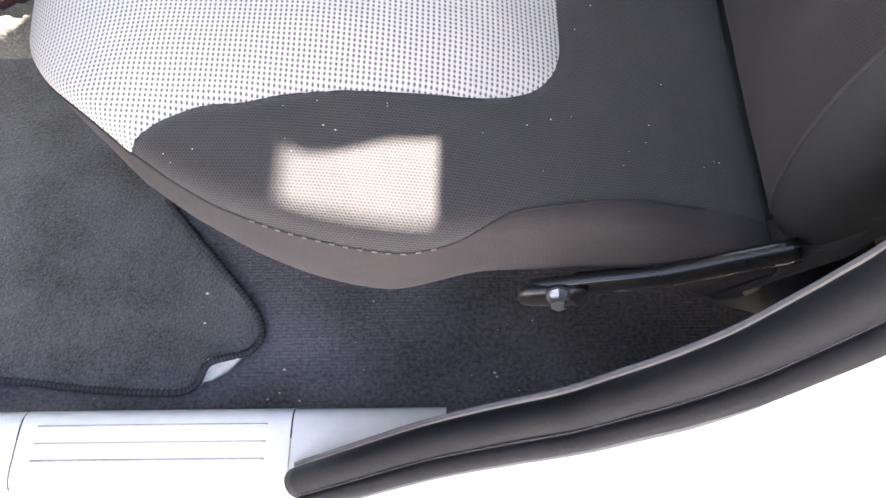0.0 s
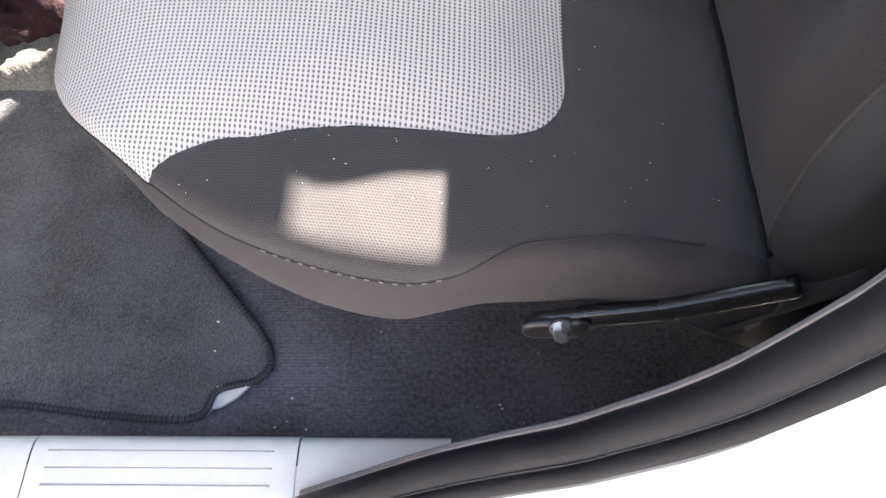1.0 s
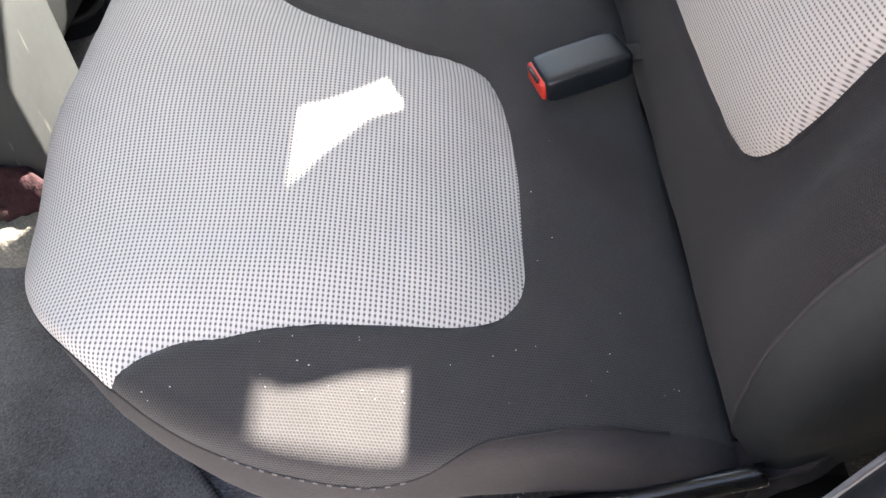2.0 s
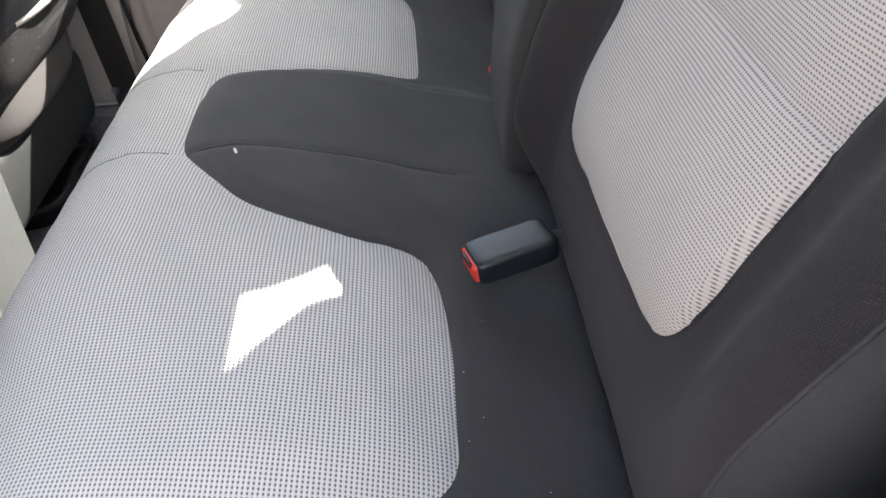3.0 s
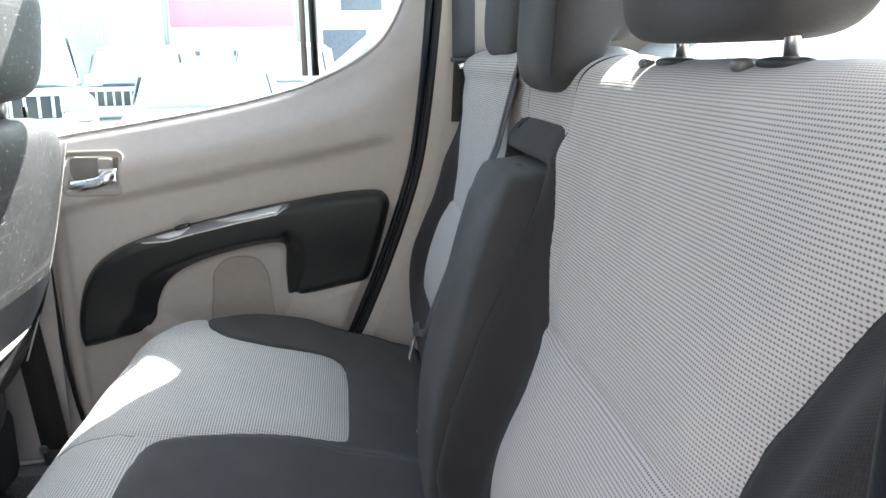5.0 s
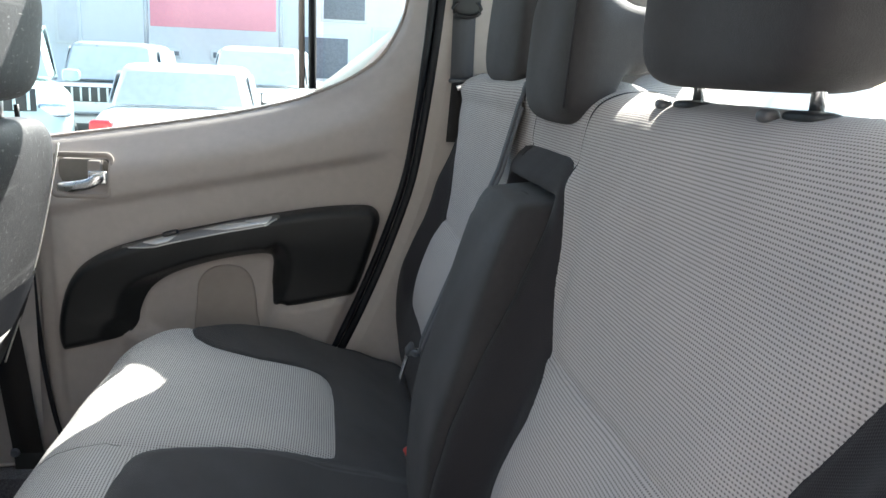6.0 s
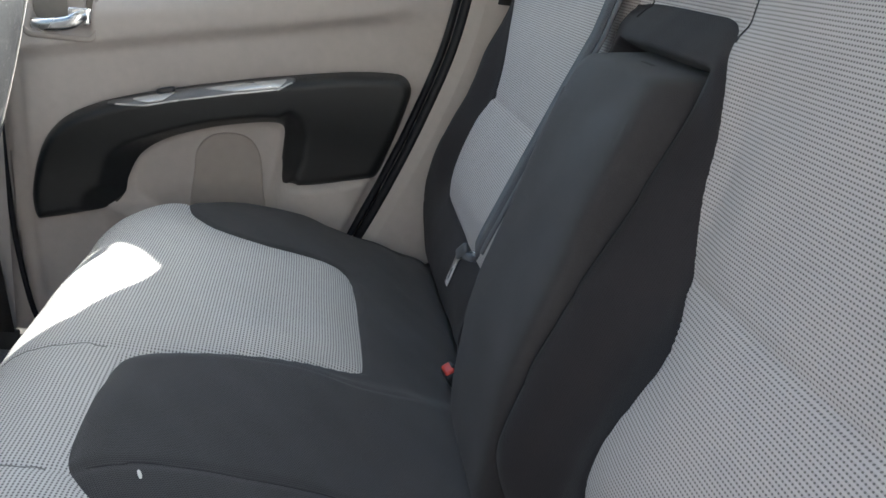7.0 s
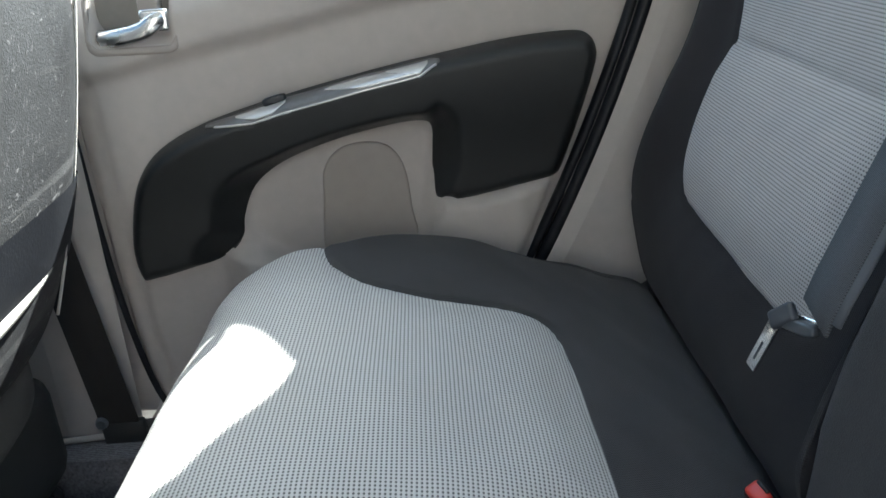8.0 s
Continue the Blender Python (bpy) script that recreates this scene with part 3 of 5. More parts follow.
def seal_strip(name, path, side, label, slim=False):
    far = side < 0
    path = [(x, y - (0.010 if far else 0), z) for x, y, z in path]
    ob = holder(name, tuple(path[0]))
    tagged(ob, label, "door seal")
    pts = smooth_loop(path, 5, closed=False)
    if slim:
        tube([(p.x, p.y, p.z) for p in pts], 0.0045, RUBBER, ob, "bulb", sides=10)
        return ob
    tube([(p.x + 0.0, p.y, p.z) for p in pts], 0.011, RUBBER, ob, "bulb", flat=(0.0085, 0.0085) if far else (0.0125, 0.0135), sides=18)
    tube([(p.x + 0.005, p.y - side * (0.017 if far else 0.0150), p.z - (0.010 if far else 0.0035)) for p in pts], 0.008, RUBBER, ob, "outer_lip", flat=(0.008, 0.007) if far else (0.0075, 0.0065), sides=10)
    if far:
        lip = []
        for i, p in enumerate(pts):
            d = (pts[min(i + 1, len(pts) - 1)] - pts[max(i - 1, 0)]).normalized()
            lip.append((p.x - 0.0155 * d.z, p.y + 0.004, p.z + 0.0155 * d.x))
        tube(lip, 0.007, RUBBER, ob, "inner_lip", flat=(0.0105, 0.0062), sides=12)
    if not far:
        tube([(p.x + 0.007, p.y - side * 0.0195, p.z - 0.0045) for p in pts], 0.004, FLANGE, ob, "flange", "grey rubber flange", flat=(0.0040, 0.0035), sides=10)
    if not far:
        tube([(p.x - 0.002, p.y + side * 0.0145, p.z + 0.0045) for p in pts], 0.0017, TRIM_GREY, ob, "trim_lip", "thin grey trim edge", sides=10)
        # This bead is added to draw the highlight along the lip's edge.
        tube([(p.x, p.y - side * 0.0122, p.z + 0.0052) for p in pts], 0.0011, GLOSS_RUBBER, ob, "bead", "thin glossy bead added for the highlight on the lip", sides=8)
    return ob


seal_strip("door_seal", NEAR_JAMB, 1, "black rubber door seal along the door opening")
seal_strip("door_seal", FAR_JAMB, -1, "black rubber seal behind the closed far door")
seal_strip("door_seal", [(-0.500, 1.415, 0.05), (-0.530, 1.415, 0.12), (-0.549, 1.413, 0.24), (-0.557, 1.412, 0.36), (-0.560, 1.41, 0.47), (-0.562, 1.408, 0.6), (-0.565, 1.40, 0.75)], -1, "black rubber seal at the front edge of the far door", True)


# ---- rear bench cushion ----
def bench_profile():
    return spaced(smooth_loop([(0.215, 0.238), (0.172, 0.242), (0.142, 0.258), (0.124, 0.284), (0.092, 0.303), (0.04, 0.317), (-0.015, 0.329), (-0.08, 0.349), (-0.16, 0.365), (-0.25, 0.371), (-0.305, 0.368), (-0.350, 0.352), (-0.380, 0.322), (-0.391, 0.290), (-0.390, 0.272), (-0.386, 0.240), (-0.375, 0.18), (-0.36, 0.11)], 8, closed=False), 0.0042)


def bench():
    ob = holder("rear_bench_cushion", (-0.13, MID, 0.02))
    tagged(ob, "two-tone grey cloth rear bench cushion with light mesh inserts", "car seat")
    prof, s = bench_profile()
    tang = np.gradient(prof, axis=0)
    tang /= np.linalg.norm(tang, axis=1)[:, None]
    nrm = np.stack([tang[:, 1], -tang[:, 0]], -1)
    nrm *= np.where(nrm[:, 1:2] < -0.2, -1, 1)
    nrm = np.where((nrm @ np.array([-0.6, 0.8]))[:, None] < 0, -nrm, nrm)
    flat = s[int(np.argmin(np.abs(prof[:, 0])))] - s - 0.006
    knots = [-0.2, -0.10, -0.02, 0.035, 0.08, 0.12, 0.17, 0.21, 0.25, 0.29, 0.335, 0.375, 0.425, 0.48, 0.8]
    flank = [0.100, 0.104, 0.108, 0.101, 0.085, 0.082, 0.088, 0.101, 0.117]

    def side_line(corner):
        y = np.interp(-flat, knots, flank + corner)
        return np.convolve(np.pad(y, 4, mode="edge"), np.ones(9) / 9, mode="valid")

    # the near front corner is rounded further than the far one
    yn, yf = side_line([0.140, 0.172, 0.206, 0.268, 0.356, 0.42]), mirrored(side_line([0.138, 0.165, 0.190, 0.238, 0.318, 0.38]))
    r, deep = 0.014, np.interp(-flat, [-0.1, 0.02, 0.1, 0.2, 0.28, 0.45], [0.072, 0.090, 0.106, 0.090, 0.060, 0.05])
    # across: side, roll, top, roll, side
    cols = [("side", d) for d in np.linspace(1, 0.08, 12)] + [("roll", a) for a in np.linspace(0, math.pi / 2, 8)[1:]]
    top = np.linspace(0, 1, 300)[1:-1]
    full = [(*c, 0) for c in cols] + [("top", u, 0) for u in top] + [(*c, 1) for c in reversed(cols)]
    n, m = len(s), len(full)
    Y, D = np.zeros((n, m)), np.zeros((n, m))
    for j, (kind, v, far) in enumerate(full):
        if kind == "top":
            Y[:, j] = yn + r + v * (yf - yn - 2 * r)
            continue
        if kind == "roll":
            inward, D[:, j] = r - r * math.cos(v), r - r * math.sin(v)
        else:
            inward, D[:, j] = 0.030 * v ** 2 - 0.006 * math.sin(math.pi * v), r + v * deep
        Y[:, j] = yf - inward if far else yn + inward
    F = np.repeat(flat[:, None], m, 1)
    light_loop = [tuple(p) for p in smooth_loop([(-0.8, -0.1, 0), (-0.322, -0.1, 0), (-0.306, 0.06, 0), (-0.292, 0.112, 0), (-0.283, 0.130, 0), (-0.269, 0.145, 0), (-0.251, 0.156, 0), (-0.230, 0.1625, 0), (-0.208, 0.165, 0), (-0.180, 0.173, 0), (-0.143, 0.179, 0), (-0.113, 0.181, 0), (-0.068, 0.186, 0), (-0.031, 0.196, 0), (-0.013, 0.211, 0), (-0.004, 0.232, 0), (-0.002, 0.265, 0), (-0.001, 0.345, 0), (-0.006, 0.415, 0), (-0.014, 0.450, 0), (-0.024, 0.467, 0), (-0.044, 0.476, 0), (-0.092, 0.479, 0), (-0.153, 0.502, 0), (-0.19, 0.523, 0), (-0.223, 0.558, 0), (-0.262, 0.610, 0), (-0.271, 0.645, 0), (-0.272, 0.70, 0), (-0.269, 0.745, 0), (-0.263, 0.79, 0), (-0.246, 0.806, 0), (-0.22, 0.814, 0), (-0.168, 0.823, 0), (-0.11, 0.834, 0), (-0.06, 0.846, 0), (-0.022, 0.855, 0), (-0.013, 0.875, 0), (-0.012, 1.0, 0), (-0.014, 1.07, 0), (-0.019, 1.115, 0), (-0.030, 1.142, 0), (-0.052, 1.152, 0), (-0.095, 1.152, 0), (-0.15, 1.158, 0), (-0.212, 1.184, 0), (-0.25, 1.222, 0), (-0.266, 1.252, 0), (-0.274, 1.31, 0), (-0.285, 1.53, 0), (-0.8, 1.53, 0)], 5)]
    L = signed(F, Y, light_loop).reshape(n, m)
    up = -D.copy()
    up += 0.006 * ramp(L, 0.0, 0.05) * ramp(Y, 0.1, 0.16) - 0.0035 * bell(L, 0, 0.004)
    pad = ramp(Y, 0.45, 0.56) * (1 - ramp(Y, 0.80, 0.845))
    up += 0.008 * pad * ramp(-L, -0.004, 0.03)
    for y0 in (0.612, 0.812):
        line = y0 + 0.012 * ramp(F, -0.28, -0.45)
        up -= 0.0016 * bell(Y, line, 0.005) * (1 - ramp(F, 0.02, 0.06))
    # the folds where the seat gives way
    up += waves(F, Y, 22, 0.0010, 0.7) + waves(F, Y, 55, 0.0003, 2.0)
    up -= 0.006 * bell(F, 0.075, 0.03) * (1 - bell(Y, MID, 0.15))
    X = prof[:, 0][:, None] + nrm[:, 0][:, None] * up
    Z = prof[:, 1][:, None] + nrm[:, 1][:, None] * up
    reach = np.minimum(Y, mirrored(Y))
    X = X + np.where(Y < MID, 0.036, 0.010) * (1 - ramp(reach, 0.20, 0.46)) * ramp(-F, 0.10, 0.44)
    V, UV = np.stack([X, Y, Z], -1).reshape(-1, 3), np.stack([F, Y + np.where(Y < MID, -D, D)], -1).reshape(-1, 2)
    faces = grid_faces(n, m)
    inset = np.minimum(Y - yn[:, None], yf[:, None] - Y)
    seam = np.interp(-flat, [-0.2, -0.09, -0.06, 0.012, 0.04, 0.056, 0.073, 0.10, 0.22, 0.27, 0.6], [0.026, 0.024, 0.021, 0.012, 0.008, -0.001, -0.014, -0.022, -0.018, -0.008, -0.003])[:, None]
    g = inset - D - seam
    topside, skirt = parted(V, np.concatenate([UV, L.reshape(-1, 1)], 1), faces, g.ravel())
    lv, dv = parted(topside[0], topside[1], [f for f in topside[2]], topside[1][:, 2])
    patch("light_insert", lv[0], lv[2], LIGHT_CLOTH, ob, lv[1][:, :2], "light grey perforated mesh cloth")
    patch("dark_panel", dv[0], dv[2], DARK_CLOTH, ob, dv[1][:, :2], "charcoal woven cloth")
    for lo in (True, False):
        pick = [f for f in skirt[2] if (skirt[0][f[0]][1] < MID) == lo]
        for back in (False, True):
            # The low rear end of the skirt is coloured black.
            some = [f for f in pick if (skirt[0][f[0]][0] > 0.098 and skirt[0][f[0]][2] < 0.246) == back]
            used = sorted({i for f in some for i in f})
            re = {o: k for k, o in enumerate(used)}
            patch("rear_black_part" if back else "side_panel", skirt[0][used], [tuple(re[i] for i in f) for f in some], RUBBER if back else SIDE_CLOTH, ob, skirt[1][used][:, :2], "black lower rear part of the cushion side" if back else "dark brown-grey knit side cloth")
        line = []
        for i in range(n):
            if not -0.66 < flat[i] < 0.085:
                continue
            js = range(m // 2) if lo else range(m - 1, m // 2, -1)
            for j in js:
                k = j + 1 if lo else j - 1
                if g[i, j] < 0 <= g[i, k]:
                    w = g[i, j] / (g[i, j] - g[i, k])
                    line.append((X[i, j] * (1 - w) + X[i, k] * w, Y[i, j] * (1 - w) + Y[i, k] * w, Z[i, j] * (1 - w) + Z[i, k] * w))
                    break
        tube(line[::2], 0.0009, THREAD, ob, "piping", sides=6)
        if lo:
            stitch = [p for p in line if -0.185 < p[0] < -0.075]
            for p, q in list(zip(stitch[::2], stitch[1::2])):
                d = Vector(q) - Vector(p)
                up = Vector((0, -0.0008, 0.0010))
                tube([Vector(p) + up, Vector(p) + d * 0.72 + up], 0.0006, PALE_THREAD, ob, "stitch", sides=6)
    for y0 in (0.612, 0.812):
        for lo, hi, mat in ((-0.47, -0.279, SEAM_PALE), (-0.255, 0.02, THREAD)):
            if y0 > MID and mat is THREAD:
                continue
            line = []
            for i in range(n):
                if not lo < flat[i] < hi:
                    continue
                yl = y0 + 0.012 * float(ramp(flat[i], -0.28, -0.45))
                j = int(np.argmin(np.abs(Y[i] - yl)))
                line.append((X[i, j], Y[i, j], Z[i, j] + 0.0002))
            tube(line[::2], 0.00065, mat, ob, "seam", sides=6)
    part("seat_base", box_bm((0.36, 0.86, 0.27), (-0.12, MID, 0.16), 0.03), BLACK_PLASTIC, ob)
    return ob


bench()


# ---- backrests ----
def back_profile():
    return spaced(smooth_loop([(0.138, 0.272), (0.120, 0.312), (0.117, 0.372), (0.131, 0.443), (0.157, 0.52), (0.183, 0.585), (0.198, 0.65), (0.211, 0.72), (0.221, 0.780), (0.233, 0.814), (0.272, 0.828), (0.318, 0.816), (0.335, 0.77), (0.337, 0.60), (0.335, 0.40)], 8, closed=False), 0.0042)


def backrest(name, label, outer_y, inner_y, loop, near):
    """One part of the split backrest. outer_y(z) is its edge by the cab side, inner_y its edge by the split."""
    ob = holder(name, (0.22, (outer_y(0.5) + inner_y) / 2, 0.285))
    tagged(ob, label, "car seat backrest")
    prof, s = back_profile()
    tang = np.gradient(prof, axis=0)
    tang /= np.linalg.norm(tang, axis=1)[:, None]
    nrm = np.stack([-tang[:, 1], tang[:, 0]], -1)
    crest = int(np.argmax(prof[:, 1]))
    zeff = np.where(np.arange(len(s)) <= crest, prof[:, 1], prof[crest, 1] + s - s[crest])
    zo = np.array([outer_y(z) for z in zeff])
    sg = 1 if near else -1
    r, deep = 0.03, 0.10
    cols = [("side", d) for d in np.linspace(1, 0.08, 8)] + [("roll", a) for a in np.linspace(0, math.pi / 2, 9)[1:]]
    inner = [("roll", a) for a in np.linspace(0, math.pi / 2, 6)[1:]]
    inner = [("side", 1.0), ("side", 0.3)] + inner
    tops = np.linspace(0, 1, 190)[1:-1]
    full = [(*c, 0) for c in cols] + [("top", u, 0) for u in tops] + [(*c, 1) for c in reversed(inner)]
    n, m = len(s), len(full)
    Y, D = np.zeros((n, m)), np.zeros((n, m))
    r2 = 0.003
    for j, (kind, v, end) in enumerate(full):
        e, q, rr = (zo, sg, r) if not end else (np.full(n, inner_y), -sg, r2)
        if kind == "top":
            Y[:, j] = zo + sg * r + v * (inner_y - sg * r2 - zo - sg * r)
        elif kind == "roll":
            Y[:, j], D[:, j] = e + q * (rr - rr * math.cos(v)), rr - rr * math.sin(v)
        else:
            Y[:, j], D[:, j] = e + q * (0.012 * v if not end else 0), rr + v * deep
    ZE = np.repeat(zeff[:, None], m, 1)
    L = signed(Y, ZE, loop).reshape(n, m)
    up = -D.copy()
    front = 1 - ramp(ZE, 0.74, 0.83)
    edge = np.abs(Y - np.repeat(zo[:, None], m, 1))
    up += 0.026 * ramp(-L, 0.004, 0.06) * bell(edge, 0.05, 0.05) * ramp(ZE, 0.33, 0.5) * front
    up += 0.005 * ramp(L, 0.0, 0.05) * front - 0.003 * bell(L, 0, 0.004)
    up += (-0.003 * bell(ZE, 0.588, 0.004) + (0.003 * ramp(ZE, 0.588, 0.578) + 0.0065 * ramp(ZE, 0.585, 0.545)) * ramp(ZE, 0.40, 0.5)) * ramp(L, -0.002, 0.004)
    if near:
        ledge = (0.013 + 0.022 * (1 - ramp(ZE, 0.56, 0.715))) * ramp(Y, 0.54, 0.605) * ramp(ZE, 0.30, 0.40) * (1 - ramp(ZE, 0.728, 0.760))
        up += ledge - 0.05 * ramp(Y, 0.613, 0.619) * (1 - ramp(Y, 0.800, 0.806)) * (1 - ramp(ZE, 0.712, 0.722)) * ramp(ZE, 0.3, 0.36)
        up -= 0.0025 * bell(Y, 0.607, 0.003) * ramp(ZE, 0.745, 0.76) * (1 - ramp(ZE, 0.83, 0.85))
        up -= 0.0025 * bell(Y, 0.79, 0.003) * ramp(ZE, 0.745, 0.76) * (1 - ramp(ZE, 0.83, 0.85))
    if near:
        up += 0.009 * ramp(ZE, 0.785, 0.815) * ramp(Y, 0.64, 0.70) - 0.005 * ramp(ZE, 0.785, 0.815) * (1 - ramp(Y, 0.54, 0.62))
    else:
        up += 0.012 * ramp(ZE, 0.785, 0.815)
    up += waves(Y, ZE, 20, 0.0009, 0.3 if near else 1.9) + waves(Y, ZE, 60, 0.00025, 1.1)
    X = prof[:, 0][:, None] + nrm[:, 0][:, None] * up
    Z = prof[:, 1][:, None] + nrm[:, 1][:, None] * up
    V, UV = np.stack([X, Y, Z], -1).reshape(-1, 3), np.stack([np.repeat(s[:, None], m, 1), Y], -1).reshape(-1, 2) * 1.24
    faces = grid_faces(n, m)
    if near:
        faces = faces[:, ::-1]
    ns = 14
    fcol = np.tile(np.arange(m - 1), n - 1)
    lv, dv = parted(V, UV, faces[fcol >= ns], L.ravel())
    # Same cloths as the cushion, in their shaded copies.
    patch("light_insert", lv[0], lv[2], LIGHT_CLOTH_SHADED, ob, lv[1], "light grey perforated mesh cloth")
    patch("dark_panel", dv[0], dv[2], DARK_CLOTH_SHADED, ob, dv[1], "charcoal woven cloth")
    pick = faces[fcol < ns]
    used = np.unique(pick)
    re = np.full(n * m, -1)
    re[used] = np.arange(len(used))
    patch("side_panel", V[used], re[pick], SIDE_VINYL, ob, UV[used], "smooth blue-black side cloth")
    j = ns
    tube([(X[i, j], Y[i, j], Z[i, j]) for i in range(6, crest, 3)], 0.0013, RIDGE, ob, "piping", "soft raised edge", sides=10)
    if near:
        rows = [i for i in range(n) if 0.742 < zeff[i] < 0.85]
        for at in (0.607, 0.79):
            k = int(np.argmin(np.abs(Y[rows[0]] - at)))
            tube([(X[i, k] - 0.0004, Y[i, k], Z[i, k] + 0.0004) for i in rows], 0.0008, THREAD, ob, "seam", sides=6)
    yc = (outer_y(0.5) + inner_y) / 2
    part("back_board", box_bm((0.05, abs(inner_y - outer_y(0.5)) * 0.9, 0.42), (0.30, yc, 0.55), 0.02), BLACK_PLASTIC, ob)
    return ob


def near_edge(z):
    return float(np.interp(z, [0.28, 0.33, 0.42, 0.55, 0.68, 0.78, 0.84, 1.2], [0.104, 0.100, 0.088, 0.066, 0.046, 0.044, 0.055, 0.08]))


def far_edge(z):
    return float(np.interp(z, [0.27, 0.30, 0.34, 0.38, 0.42, 0.46, 0.50, 0.55, 0.62, 0.70, 0.78, 0.84, 1.2], [1.292, 1.318, 1.346, 1.358, 1.356, 1.343, 1.330, 1.326, 1.327, 1.336, 1.350, 1.345, 1.32]))


NEAR_LIGHT = [tuple(p) for p in smooth_loop([(0.239, 0.431, 0), (0.265, 0.425, 0), (0.33, 0.421, 0), (0.41, 0.421, 0), (0.48, 0.416, 0), (0.508, 0.420, 0), (0.519, 0.436, 0), (0.517, 0.465, 0), (0.508, 0.505, 0), (0.505, 0.545, 0), (0.537, 0.580, 0), (0.561, 0.629, 0), (0.578, 0.685, 0), (0.594, 0.722, 0), (0.606, 0.740, 0), (0.63, 0.757, 0), (0.68, 0.759, 0), (0.78, 0.758, 0), (0.83, 0.752, 0), (0.87, 0.75, 0), (0.95, 0.80, 0), (0.95, 1.3, 0), (-0.2, 1.3, 0), (-0.2, 0.84, 0), (0.03, 0.80, 0), (0.098, 0.757, 0), (0.121, 0.731, 0), (0.137, 0.709, 0), (0.163, 0.667, 0), (0.176, 0.645, 0), (0.185, 0.617, 0), (0.195, 0.586, 0), (0.194, 0.566, 0), (0.198, 0.527, 0), (0.207, 0.475, 0), (0.220, 0.448, 0)], 5)]
FAR_LIGHT = [tuple(p) for p in smooth_loop([(1.196, 0.446, 0), (1.17, 0.436, 0), (1.07, 0.432, 0), (0.95, 0.428, 0), (0.905, 0.44, 0), (0.888, 0.475, 0), (0.886, 0.585, 0), (0.872, 0.65, 0), (0.845, 0.73, 0), (0.80, 0.77, 0), (0.70, 0.85, 0), (0.70, 1.3, 0), (1.65, 1.3, 0), (1.65, 0.84, 0), (1.392, 0.80, 0), (1.328, 0.743, 0), (1.292, 0.702, 0), (1.257, 0.65, 0), (1.232, 0.587, 0), (1.219, 0.50, 0), (1.210, 0.465, 0)], 5)]
backrest("rear_backrest_wide", "wide two-tone grey cloth rear backrest with light insert", near_edge, 0.817, NEAR_LIGHT, True)
backrest("rear_backrest_narrow", "narrow two-tone grey cloth rear backrest with light insert", far_edge, 0.819, FAR_LIGHT, False)


def armrest():
    ob = holder("folding_armrest", (0.12, 0.71, 0.36))
    tagged(ob, "charcoal cloth centre armrest folded up into the backrest", "armrest")

    def shape(u, p):
        h = p.z + 0.18
        z = 0.300 + h * 1.164
        front = np.interp(z, [0.30, 0.38, 0.44, 0.485, 0.53, 0.595, 0.65, 0.705], [0.078, 0.080, 0.084, 0.093, 0.106, 0.124, 0.140, 0.156])
        x = front + p.x + 0.055
        y = 0.711 + p.y * (1 - 0.05 * (1 - (z - 0.35) / 0.36))
        return Vector((x + waves(y, z, 30, 0.0006, 0.5), y, z + (0.006 * u.x if u.z > 0.8 else 0)))

    part("cover", cushion_bm((0.11, 0.190, 0.352), 11.0, 34, shape), ARM_CLOTH, ob)
    # the strap loop that folds it down, at its top
    part("pull_strap", cushion_bm((0.006, 0.040, 0.014), 4.0, 6), BLACK_WEB, ob, "black pull strap", m=Matrix.Translation((0.192, 0.709, 0.706)))
    return ob


armrest()


def headrest(name, y, wide, low, tall, deep, x, label, drop=0.0, x_post=0.268, taper=1.0):
    ob = holder(name, (x_post, y, 0.82))
    tagged(ob, label, "headrest")

    def shape(u, p):
        z = low + tall / 2 + p.z
        t = (z - low) / tall
        if drop:
            # a pad that hangs over the front and rests on the backrest's crest behind
            lift = 0.052 * ramp(x + deep / 2 + p.x, x + 0.046, x + 0.078)
            return Vector((x + deep / 2 + p.x + 0.010 * t, y + p.y * (0.82 if p.y > 0 else 1.0) * (1 - (0.45 if p.y > 0 else 0.20) * ramp(p.x, -deep * 0.45, deep * 0.5)), z + lift * (1 - t) - 0.034 * t * ramp(p.x, -deep * 0.4, deep * 0.2)))
        return Vector((x + deep / 2 + p.x * (1 - 0.25 * max(0, t - 0.5)) + 0.018 * t, y + p.y * (0.93 + 0.10 * math.sin(math.pi * min(1, t * 0.9))) * float(np.interp(t, [0, 0.25, 0.62, 1], [1, 1, taper, taper * 0.8])), z))

    part("cover", cushion_bm((deep, wide, tall), 4.2 if drop else 6.0, 18, shape), ARM_CLOTH, ob)
    for s in (-1, 1):
        if drop:
            line = [shape(None, Vector((-0.851 * deep / 2, s * 0.851 * wide / 2, k * tall))) for k in np.linspace(-0.37, 0.38, 16)]
            tube(line, 0.0011, THREAD, ob, "seam", sides=6)
        else:
            tube([(x_post, y + s * 0.081, 0.81), (x_post, y + s * 0.081, low + 0.04)], 0.0046, CHROME, ob, "post", "chrome post", sides=12)
            part("guide", cushion_bm((0.026, 0.040, 0.008), 3.0, 6), BLACK_PLASTIC, ob, "black plastic guide", m=Matrix.Translation((x_post - 0.006, y + s * 0.081 - 0.006, 0.8205)))
            part("release_button", cushion_bm((0.013, 0.015, 0.009), 2.6, 8), BUTTON_GREY, ob, "grey release button", m=Matrix.Translation((x_post - 0.020, y + s * 0.081 + 0.020, 0.8195)))
    return ob


